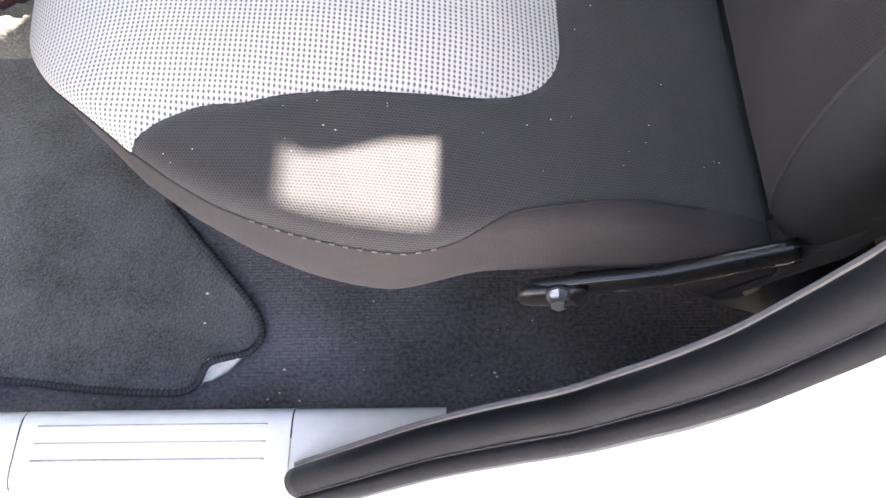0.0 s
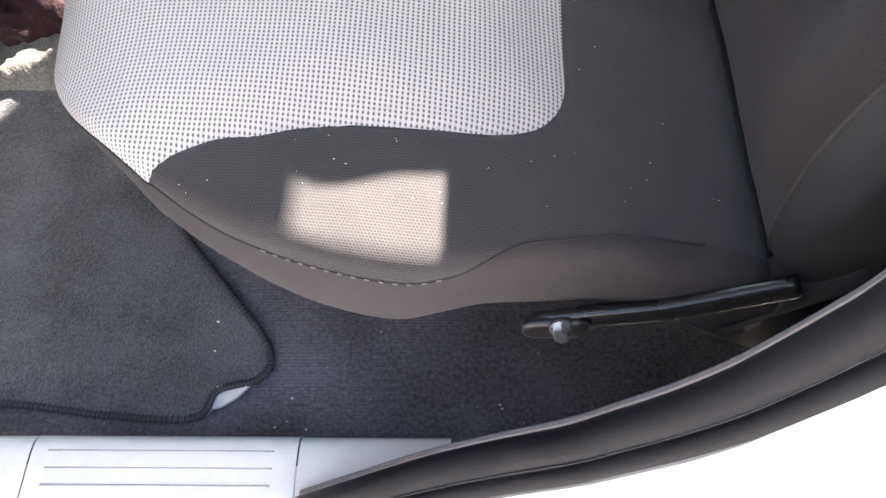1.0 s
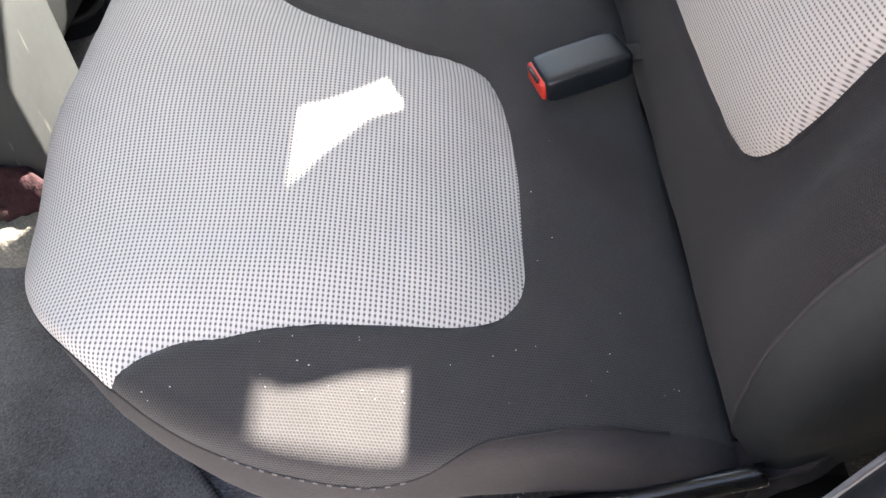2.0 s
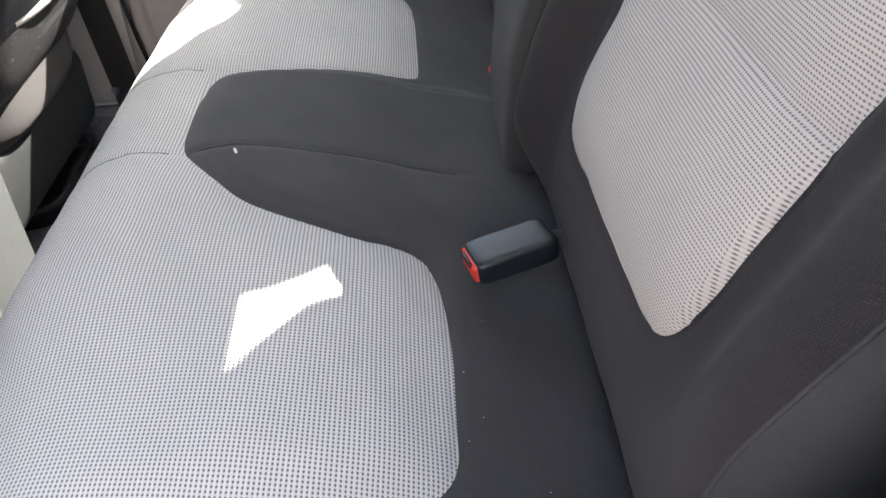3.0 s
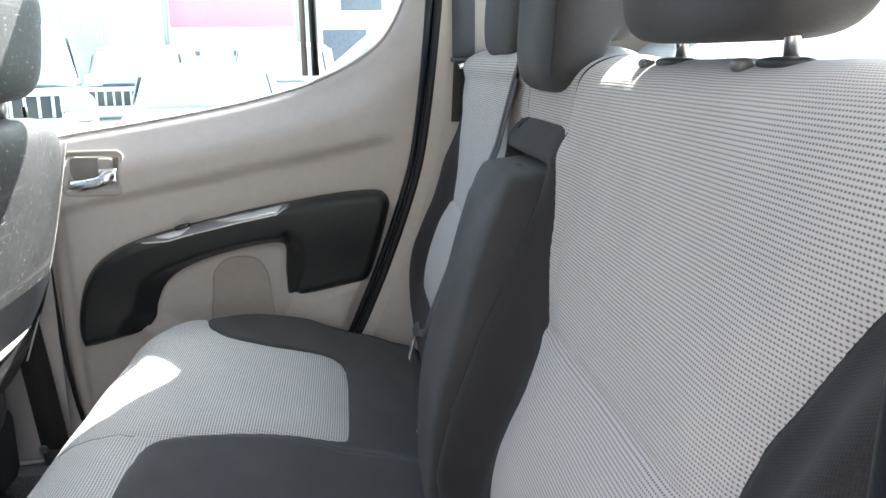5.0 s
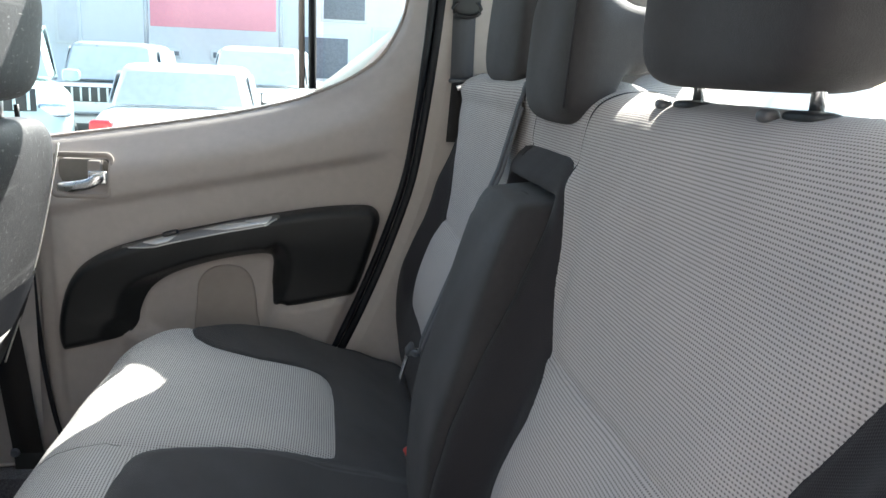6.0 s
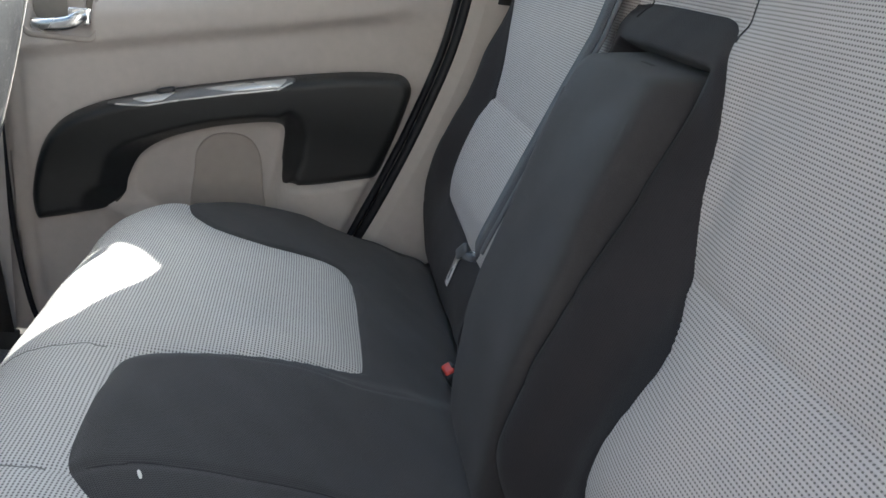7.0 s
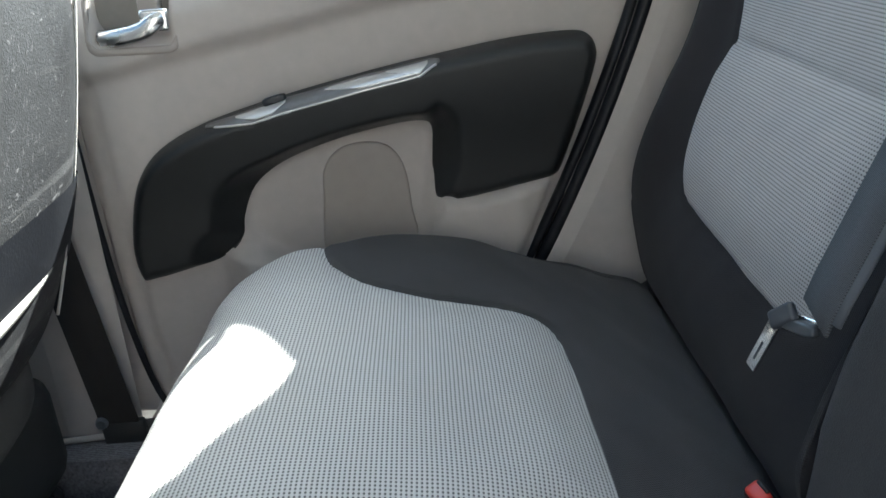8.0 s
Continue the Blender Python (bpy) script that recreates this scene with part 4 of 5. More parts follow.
headrest("headrest", 0.386, 0.264, 0.834, 0.20, 0.085, 0.222, "black cloth outer headrest on two chrome posts")
headrest("headrest", mirrored(0.366), 0.25, 0.826, 0.24, 0.08, 0.222, "black cloth outer headrest on two chrome posts", taper=0.88)
headrest("headrest", 0.711, 0.205, 0.788, 0.158, 0.115, 0.194, "low black cloth centre headrest hooked over the backrest", drop=1.0)


# ---- seat belts ----
def buckle(at, forward, label, size=(0.078, 0.042, 0.024), mat=None, sunk=0.0):
    ob = holder("belt_buckle", at)
    tagged(ob, label, "seat belt buckle")
    d = Vector(forward).normalized()
    m = Matrix.Translation(at) @ d.to_track_quat("X", "Z").to_matrix().to_4x4()
    body = part("housing", cushion_bm(size, 8.0, 10), mat or BLACK_BUCKLE, ob, m=m)
    part("release_button", box_bm((0.008, size[1] * 0.80, size[2] * 0.74), (size[0] / 2 - 0.001, 0, 0), 0.003, 2), RED, ob, "red release button", m=m)
    part("slot", box_bm((0.003, size[1] * 0.5, size[2] * 0.14), (size[0] / 2 + 0.0028, 0, size[2] * 0.30), 0.0005, 1), BLACK_STEEL, ob, m=m)
    tube([m @ Vector((-size[0] / 2 + 0.01, 0, 0)), m @ Vector((-size[0] / 2 - 0.05, 0, -0.012))], 0.006, BLACK_WEB, ob, "stalk", flat=(0.012, 0.003), sides=10)
    return ob


buckle((0.064, 0.440, 0.350), (-0.93, -0.27, -0.12), "black seat belt buckle with red button lying on the cushion")
buckle((0.110, 0.880, 0.298), (-0.55, -0.10, 0.85), "black seat belt buckle with red button sunk in the seat gap", (0.06, 0.026, 0.018))


tag = box_bm((0.0016, 0.006, 0.030), (0, 0, 0), 0.0006, 1)
tagged(part("belt_label", tag, FELT, m=Matrix.Translation((0.128, 0.905, 0.292)) @ Matrix.Rotation(radians(-28), 4, "X")), "small pale fabric label in the seat gap", "label")


def lap_belt():
    ob = holder("seat_belt", (0.10, 0.88, 0.43))
    tagged(ob, "grey seat belt strap with chrome tongue hanging against the backrest", "seat belt")
    hang = lambda z: float(np.interp(z, [0.462, 0.50, 0.575, 0.66, 0.72, 0.80], [0.092, 0.104, 0.134, 0.168, 0.193, 0.214]))
    pts = [(hang(z), 0.842 + 0.012 * math.sin((z - 0.45) * 4), z) for z in np.linspace(0.485, 0.80, 24)] + [(0.222, 0.852, 0.828), (0.240, 0.850, 0.843), (0.27, 0.848, 0.846), (0.32, 0.846, 0.838)]
    ribbon(pts, (0.008, 0.046, 0.002), 0.0022, WEBBING, ob, "strap")
    pts = [(hang(z) - 0.002, 0.818 + 0.006 * math.sin((z - 0.45) * 5), z) for z in np.linspace(0.492, 0.80, 24)]
    tube(pts, 0.003, WEBBING, ob, "folded_edge", "ribbed folded strap edge", flat=(0.0045, 0.002))
    top, tip = Vector((0.093, 0.860, 0.476)), Vector((0.083, 0.876, 0.424))
    d = (tip - top).normalized()
    across = Vector((0.25, -0.95, 0.1))
    across = (across - d * across.dot(d)).normalized()
    m = Matrix((( *across, 0), (*d.cross(across), 0), (*d, 0), (0, 0, 0, 1))).transposed()
    m = Matrix.Translation(top - Vector((0.004, 0, 0))) @ m @ Matrix.Scale(0.87, 4)
    part("tongue_cover", box_bm((0.015, 0.008, 0.026), (0, 0, 0), 0.003, 2), GREY_BUCKLE, ob, "grey plastic tongue cover", m=m @ Matrix.Translation((-0.003, 0, 0.0)) @ Matrix.Rotation(radians(-28), 4, "Y"))
    part("slot_frame", cushion_bm((0.034, 0.009, 0.010), 4.0, 8), GREY_BUCKLE, ob, m=m @ Matrix.Translation((0.012, -0.002, -0.004)) @ Matrix.Rotation(radians(30), 4, "Y"))
    part("tongue", box_bm((0.0115, 0.0026, 0.048), (-0.006, 0, 0.035), 0.001, 2), CHROME, ob, "chrome tongue", m=m)
    part("tongue_slot", box_bm((0.0034, 0.0032, 0.020), (-0.006, 0, 0.040), 0.0012, 2), GREY_BUCKLE, ob, "dark slot in the tongue", m=m)
    part("bar", cushion_bm((0.026, 0.0045, 0.0045), 3.0, 6), CHROME, ob, "chrome edge of the tongue", m=m @ Matrix.Translation((0.015, -0.006, -0.012)) @ Matrix.Rotation(radians(30), 4, "Y"))
    return ob


lap_belt()


def shoulder_belt():
    ob = holder("shoulder_belt", (0.24, 1.37, 0.95))
    tagged(ob, "grey shoulder belt hanging from its ring on the pillar", "seat belt")
    ribbon([(0.2225, 1.350, z) for z in np.linspace(0.822, 0.945, 8)], (0.040, -0.010, 0), 0.0024, WEBBING, ob, "strap")
    # Same strap lower down; the black webbing colour stands for its shade.
    ribbon([(0.2185 - 0.006 * k, 1.353, 0.820 - 0.11 * k) for k in np.linspace(0, 1, 8)], (0.026, -0.008, 0), 0.0024, BLACK_WEB, ob, "lower_strap", "strap below the tongue, its shade put in as black webbing")
    part("ring_cover", cushion_bm((0.052, 0.02, 0.045), 3.0, 8), BLACK_PLASTIC, ob, m=Matrix.Translation((0.226, 1.350, 0.962)))
    tube([(0.226 + 0.026 * math.cos(a), 1.344, 0.95 + 0.014 * math.sin(a)) for a in np.linspace(0, 2 * math.pi, 17)[:-1]], 0.0035, BLACK_STEEL, ob, "ring", closed=True)
    part("tongue_cover", box_bm((0.058, 0.012, 0.008), (0.226, 1.340, 0.8225), 0.003, 2), GREY_BUCKLE, ob)
    part("tongue", box_bm((0.026, 0.003, 0.010), (0, 0, 0), 0.001, 1), CHROME, ob, "chrome tongue", m=Matrix.Translation((0.224, 1.332, 0.8135)) @ Matrix.Rotation(radians(-18), 4, "Y"))
    return ob


shoulder_belt()


# ---- seat frame at the open door ----
def frame_bar():
    ob = holder("seat_bracket", (0.05, 0.10, 0.26))
    tagged(ob, "black steel seat bracket with a zinc bolt", "bracket")
    pts = smooth_loop([(-0.022, 0.097, 0.262), (0.02, 0.098, 0.268), (0.06, 0.098, 0.276), (0.10, 0.099, 0.290), (0.135, 0.10, 0.302)], 6, closed=False)
    tube(pts, 0.007, BLACK_STEEL, ob, "bar", flat=(0.0040, 0.0022), sides=12)
    tube([(p.x + 0.006, p.y + 0.004, p.z - 0.013) for p in pts[4:]], 0.006, BLACK_STEEL, ob, "rail", "black rounded rail", flat=(0.007, 0.010), sides=16)
    part("tab", cushion_bm((0.045, 0.010, 0.022), 4.0, 6), BLACK_STEEL, ob, m=Matrix.Translation((-0.006, 0.094, 0.254)))
    bm = bmesh.new()
    bmesh.ops.create_cone(bm, cap_ends=True, segments=6, radius1=0.0055, radius2=0.0052, depth=0.007)
    bolt = part("bolt", bm, STEEL, ob, "zinc hexagon bolt", smooth=False, m=Matrix.Translation((-0.004, 0.0835, 0.264)) @ Matrix.Rotation(radians(75), 4, "X"))
    bm = bmesh.new()
    bmesh.ops.create_cone(bm, cap_ends=True, segments=24, radius1=0.0075, radius2=0.0075, depth=0.002)
    part("washer", bm, STEEL, ob, smooth=False, m=Matrix.Translation((-0.004, 0.088, 0.264)) @ Matrix.Rotation(radians(75), 4, "X"))
    part("foot", box_bm((0.05, 0.03, 0.24), (0.12, 0.24, 0.13), 0.006), BLACK_STEEL, ob)
    return ob


frame_bar()


# ---- floor mat ----
def floor_mat():
    ob = holder("floor_mat", (-0.45, 0.26, 0.01))
    tagged(ob, "dark grey carpet floor mat with a curled corner", "floor mat")
    outline = smooth_loop([(-0.62, 0.136, 0), (-0.508, 0.132, 0), (-0.42, 0.122, 0), (-0.345, 0.117, 0), (-0.318, 0.123, 0), (-0.306, 0.140, 0), (-0.288, 0.149, 0), (-0.270, 0.158, 0), (-0.261, 0.178, 0), (-0.276, 0.208, 0), (-0.33, 0.272, 0), (-0.377, 0.330, 0), (-0.42, 0.40, 0), (-0.455, 0.462, 0), (-0.492, 0.516, 0), (-0.60, 0.534, 0), (-0.80, 0.534, 0), (-0.82, 0.3, 0), (-0.80, 0.14, 0)], 6)
    xs, ys = np.arange(-0.84, -0.24, 0.006), np.arange(0.10, 0.55, 0.006)
    X, Y = np.meshgrid(xs, ys, indexing="ij")
    loop = [tuple(p) for p in outline]
    S = signed(X, Y, loop).reshape(X.shape)

    def height(x, y, d):
        curl = 0.014 * np.exp(-(((x + 0.300) / 0.026) ** 2 + ((y - 0.140) / 0.018) ** 2))
        return 0.012 + curl + carpet_height(x, y) + waves(x, y, 18, 0.0008, 0.4) - 0.004 * np.exp(-np.maximum(d, 0) / 0.004)

    V = np.stack([X, Y, height(X, Y, S)], -1).reshape(-1, 3)
    inside, _ = parted(V, V[:, :2], grid_faces(*X.shape)[:, ::-1], S.ravel())
    patch("carpet_top", inside[0], inside[2], MAT_PILE, ob)
    ring = [(p.x, p.y, float(height(p.x, p.y, 0.0)) + 0.001) for p in outline]
    tube(ring, 0.0034, MAT_EDGE, ob, "stitched_edge", closed=True, sides=8)
    under = [(x, y, min(z - 0.007, 0.004)) for x, y, z in ring]
    bm = bmesh.new()
    verts = [bm.verts.new(p) for p in under]
    bm.faces.new(verts)
    bmesh.ops.triangulate(bm, faces=bm.faces)
    part("backing", bm, FELT, ob, "grey felt backing", smooth=False)
    # the turned-up felt that shows at the corner
    flap = [(-0.318, 0.126, 0.012), (-0.303, 0.129, 0.012), (-0.288, 0.138, 0.013), (-0.278, 0.149, 0.014), (-0.290, 0.150, 0.020), (-0.306, 0.146, 0.022)]
    bm = bmesh.new()
    low = [bm.verts.new((x, y, z - 0.0035)) for x, y, z in flap]
    top = [bm.verts.new((x, y, z)) for x, y, z in flap]
    bm.faces.new(top), bm.faces.new(list(reversed(low)))
    for i in range(len(flap)):
        k = (i + 1) % len(flap)
        bm.faces.new((low[i], low[k], top[k], top[i]))
    bmesh.ops.recalc_face_normals(bm, faces=bm.faces)
    part("curled_corner", bm, FELT, ob, "pale felt turned up at the corner", smooth=False)
    # overlock stitches along the edge
    pts = [Vector(q) for q in ring if q[0] > -0.55]
    fine = [a.lerp(b, k / n) for a, b in zip(pts, pts[1:]) for n in (max(1, int((b - a).length / 0.0042)),) for k in range(n) if (b - a).length < 0.1]
    for p, q in zip(fine, fine[1:]):
        d = (q - p)
        if not 0 < d.length < 0.02:
            continue
        side = Vector((-d.y, d.x, 0)).normalized() * 0.0045
        mid = (p + q) / 2
        tube([mid + side * 0.8 + Vector((0, 0, 0.001)), mid + Vector((0, 0, 0.0036)), mid - side * 0.8 + Vector((0, 0, 0.001))], 0.0008, MAT_STITCH, ob, "edge_stitch", sides=5)
    return ob


floor_mat()


# ---- far rear door ----
WINDOW_EDGE = [(-0.592, 0.677), (-0.522, 0.690), (-0.366, 0.714), (-0.209, 0.742), (-0.104, 0.767), (-0.047, 0.786), (0.022, 0.818), (0.082, 0.862), (0.122, 0.933), (0.134, 1.001), (0.136, 1.085), (0.122, 1.195)]


def far_door():
    ob = holder("rear_door", (-0.2, 1.43, 0.1))
    tagged(ob, "grey plastic inner panel of the closed far rear door", "car door")
    Y0 = 1.418
    outline = [(-0.53, 0.03), (-0.535, 0.10), (-0.548, 0.20), (-0.556, 0.33), (-0.560, 0.47), (-0.566, 0.62), (-0.592, 0.677), (-0.522, 0.690), (-0.366, 0.714), (-0.209, 0.742), (-0.104, 0.767), (-0.047, 0.786), (0.022, 0.818), (0.082, 0.862), (0.122, 0.933), (0.134, 1.006), (0.136, 1.09), (0.122, 1.20), (0.164, 1.22), (0.197, 1.10), (0.191, 0.95), (0.182, 0.84), (0.170, 0.74), (0.152, 0.63), (0.119, 0.52), (0.077, 0.41), (0.029, 0.302), (-0.009, 0.235), (-0.049, 0.17), (-0.10, 0.08), (-0.12, 0.03)]
    loop = [tuple(p) for p in smooth_loop([(a, b, 0) for a, b in outline], 4)]
    xs, zs = np.arange(-0.60, 0.22, 0.006), np.arange(0.0, 1.24, 0.006)
    X, Z = np.meshgrid(xs, zs, indexing="ij")
    S = signed(X, Z, loop).reshape(X.shape)
    glass_loop = WINDOW_EDGE + [(0.10, 1.5), (-0.8, 1.5), (-0.8, 0.66)]
    outward = -signed(X, Z, glass_loop).reshape(X.shape)
    lean = -0.050 * (1 - ramp(outward, -0.005, 0.085))
    crease = 0.585 + (X + 0.418) * 0.193
    Yp = Y0 - lean - 0.016 * ramp(Z, crease - 0.02, crease + 0.006) * (1 - ramp(Z, crease + 0.01, crease + 0.13)) * (1 - ramp(X, 0.03, 0.13))
    # the bulge under the armrest, with its ledge
    ledge = 0.318 - 0.034 * ramp(X, -0.36, -0.28) + 0.098 * ramp(X, -0.165, -0.105) + 0.02 * ramp(X, -0.08, 0.04)
    Yp -= 0.030 * (1 - ramp(Z, ledge - 0.008, ledge + 0.004)) * ramp(X, -0.415, -0.365) * (1 - ramp(X, -0.02, 0.06)) * ramp(Z, 0.02, 0.1)
    Yp += (0.008 + 0.012 * (1 - ramp(outward, 0.02, 0.06))) * np.exp(-np.maximum(S, 0) / 0.006)
    # the raised field stops short of the door's rear border
    Yp -= 0.013 * ramp(S, 0.036, 0.046) * ramp(X, -0.16, -0.08) * (1 - ramp(Z, 0.40, 0.46))
    Yp -= 0.006 * ramp(S, 0.026, 0.036) * (1 - ramp(X, -0.50, -0.44)) * (1 - ramp(Z, 0.55, 0.60))
    pocket = signed(X, Z, [tuple(p) for p in smooth_loop([(-0.375, 0.340, 0), (-0.37, 0.40, 0), (-0.32, 0.44, 0), (-0.22, 0.472, 0), (-0.128, 0.478, 0), (-0.12, 0.43, 0), (-0.128, 0.375, 0), (-0.148, 0.31, 0), (-0.17, 0.275, 0), (-0.28, 0.275, 0), (-0.345, 0.315, 0)], 4)]).reshape(X.shape)
    Yp += 0.010 * ramp(pocket, 0, 0.012)
    cup = np.minimum(np.minimum(X + 0.514, -0.421 - X), np.minimum(Z - 0.594, 0.654 - Z))
    Yp += 0.024 * ramp(cup, -0.002, 0.007)
    V = np.stack([X, Yp, Z], -1).reshape(-1, 3)
    inside, _ = parted(V, V[:, [0, 2]], grid_faces(*X.shape)[:, ::-1], S.ravel())
    panel = patch("door_panel", inside[0], inside[2], PANEL, ob)
    sol = panel.modifiers.new("thickness", "SOLIDIFY")
    sol.thickness, sol.offset = 0.012, -1
    # padded armrest with its grab handle
    arm = smooth_loop([(-0.516, 0.291, 0), (-0.522, 0.335, 0), (-0.508, 0.40, 0), (-0.485, 0.443, 0), (-0.448, 0.474, 0), (-0.388, 0.500, 0), (-0.30, 0.524, 0), (-0.20, 0.546, 0), (-0.118, 0.561, 0), (-0.02, 0.576, 0), (0.05, 0.580, 0), (0.072, 0.574, 0), (0.082, 0.558, 0), (0.080, 0.535, 0), (0.062, 0.47, 0), (0.042, 0.412, 0), (0.032, 0.399, 0), (0.013, 0.393, 0), (-0.06, 0.378, 0), (-0.108, 0.369, 0), (-0.122, 0.374, 0), (-0.126, 0.392, 0), (-0.123, 0.44, 0), (-0.122, 0.468, 0), (-0.132, 0.478, 0), (-0.17, 0.476, 0), (-0.24, 0.462, 0), (-0.31, 0.438, 0), (-0.352, 0.408, 0), (-0.372, 0.368, 0), (-0.378, 0.340, 0), (-0.400, 0.316, 0), (-0.45, 0.301, 0), (-0.497, 0.290, 0)], 5)
    loop = [tuple(p) for p in arm]
    xs, zs = np.arange(-0.53, 0.095, 0.003), np.arange(0.28, 0.59, 0.003)
    X, Z = np.meshgrid(xs, zs, indexing="ij")
    S = signed(X, Z, loop).reshape(X.shape)

    opening = [(p.x, p.y) for p in smooth_loop([(-0.108, 0.369, 0), (-0.122, 0.374, 0), (-0.126, 0.392, 0), (-0.123, 0.44, 0), (-0.122, 0.468, 0), (-0.132, 0.478, 0), (-0.17, 0.476, 0), (-0.24, 0.462, 0), (-0.31, 0.438, 0), (-0.352, 0.408, 0), (-0.372, 0.368, 0), (-0.378, 0.340, 0), (-0.404, 0.314, 0)], 5, closed=False)]

    def reach(x, z):
        """Distance to the edge of the grab opening."""
        out = np.full(x.shape, 9.0)
        for (ax, az), (bx, bz) in zip(opening, opening[1:]):
            ux, uz = bx - ax, bz - az
            t = np.clip(((x - ax) * ux + (z - az) * uz) / max(ux * ux + uz * uz, 1e-12), 0, 1)
            out = np.minimum(out, np.hypot(x - ax - t * ux, z - az - t * uz))
        return out

    def swell(x, z):
        """The armrest's face: rounded outside, with a sloping return into the grab opening."""
        d = np.maximum(signed(x, z, loop).reshape(x.shape), 0)
        outer = np.sqrt(1 - (1 - np.clip((d + 0.0008) / 0.019, 0, 1)) ** 2)
        wide = 0.018 + 0.022 * (1 - ramp(x, -0.37, -0.30)) * (1 - ramp(z, 0.40, 0.47)) + 0.017 * ramp(x, -0.135, -0.11) * ramp(z, 0.365, 0.43)
        t = np.clip(reach(x, z) / wide, 0, 3)
        inner = 0.12 + 0.88 * -np.log(np.exp(-16 * t) + np.exp(-16.0)) / 16
        ridge = 0.005 * ramp(x, -0.19, -0.09) * ramp(z, 0.36, 0.47)
        return Y0 + 0.004 - (0.036 + 0.024 * ramp(z, 0.36, 0.57) - ridge) * np.minimum(outer, inner)

    V = np.stack([X, np.full_like(X, Y0), Z], -1).reshape(-1, 3)
    inside, _ = parted(V, V[:, [0, 2]], grid_faces(*X.shape)[:, ::-1], S.ravel() - 0.0002)
    pts = np.asarray(inside[0])
    pts[:, 1] = swell(pts[:, 0], pts[:, 2])
    rest = patch("door_armrest", pts, inside[2], ARM_PLASTIC, ob, label="black padded door armrest with a grab handle")

    def along(x):
        return np.interp(x, [-0.396, -0.388, -0.30, -0.20, -0.118], [0.497, 0.500, 0.524, 0.546, 0.561])

    def trim(name, x0, x1, q0, q1, proud, mat, label, lead=0.07, tail=0.03):
        """A thin plate lying on the armrest's top edge, q0 to q1 below its outline."""
        xs = np.linspace(x0, x1, 70)
        width = np.clip(np.minimum((xs - x0) / lead + 0.12, (x1 - xs) / tail + 0.2), 0, 1)
        q = q0 + (q1 - q0) * np.linspace(0, 1, 9)[None, :] * width[:, None]
        gx = np.repeat(xs[:, None], 9, 1)
        gz = along(gx) - q
        V = np.stack([gx, swell(gx, gz) - proud, gz], -1)
        o = patch(name, V.reshape(-1, 3), grid_faces(*V.shape[:2]), mat, rest, label=label)
        so = o.modifiers.new("thickness", "SOLIDIFY")
        so.thickness, so.offset = 0.0024, 0
        return V

    plate = trim("silver_trim", -0.396, -0.108, 0.0022, 0.0150, 0.0012, SILVER_DULL, "dull silver trim on the armrest")
    tube(plate[3:-1, -1], 0.0016, SILVER, rest, "trim_edge", "bright edge of the silver trim", sides=8)
    trim("pull_inset", -0.246, -0.122, 0.0032, 0.0118, 0.0030, SILVER, "bright silver inset", 0.05, 0.012)
    trim("switch_plate", -0.356, -0.294, 0.0032, 0.0115, 0.0034, SILVER, "bright silver switch plate", 0.03, 0.02)
    part("window_switch", cushion_bm((0.030, 0.012, 0.009), 4, 6), BLACK_BUCKLE, rest, "black window switch", m=Matrix.Translation((-0.308, 1.385, 0.523)) @ Matrix.Rotation(radians(-14), 4, "Y"))
    # rounded pad behind the grab handle
    pad = smooth_loop([(-0.266, 0.282, 0), (-0.268, 0.39, 0), (-0.262, 0.425, 0), (-0.240, 0.447, 0), (-0.206, 0.453, 0), (-0.177, 0.444, 0), (-0.160, 0.415, 0), (-0.154, 0.36, 0), (-0.152, 0.282, 0)], 5)
    slab("pad", [(p.x, p.y) for p in pad], "y", Y0 + 0.012, Y0 + 0.004, PANEL_PAD, ob, "rounded grey pad", bevel=0.003, segments=2)
    # inner handle: bezel, cup, lever
    def rounded(x0, x1, z0, z1, r):
        out = []
        for cx, cz, a0 in ((x1 - r, z1 - r, 0), (x0 + r, z1 - r, 90), (x0 + r, z0 + r, 180), (x1 - r, z0 + r, 270)):
            out += [(cx + r * math.cos(radians(a0 + k * 15)), cz + r * math.sin(radians(a0 + k * 15))) for k in range(7)]
        return out

    hx0, hx1, hz0, hz1 = -0.522, -0.413, 0.585, 0.663
    yb = 1.411
    ring = [(x, yb + 0.0030 + 0.32 * (z - 0.624), z) for x, z in rounded(hx0 + 0.002, hx1 - 0.002, hz0 + 0.002, hz1 - 0.002, 0.013)]
    tube(ring, 0.003, PANEL_PAD, ob, "handle_bezel", "raised grey handle bezel", closed=True, flat=(0.0034, 0.0048), sides=10)
    slab("handle_cup", rounded(hx0 + 0.010, hx1 - 0.010, hz0 + 0.010, hz1 - 0.010, 0.010), "y", yb + 0.034, yb + 0.016, CUP, ob, "dark grey handle recess", bevel=0.002)
    lever = smooth_loop([(-0.508, yb + 0.002, 0.601), (-0.485, yb - 0.008, 0.603), (-0.455, yb - 0.013, 0.609), (-0.438, yb - 0.013, 0.618), (-0.428, yb - 0.008, 0.622)], 5, closed=False)
    lv = tube(lever, 0.006, CHROME, ob, "handle_lever", "chrome door handle lever", flat=(0.0060, 0.0105), sides=16)
    part("lever_hub", cushion_bm((0.034, 0.014, 0.026), 6.0, 8), CHROME, lv, m=Matrix.Translation((-0.437, yb - 0.006, 0.621)))
    part("lock_tab", box_bm((0.024, 0.020, 0.024), (-0.444, yb + 0.006, 0.640), 0.003), PANEL_PAD, ob)
    return ob


far_door()


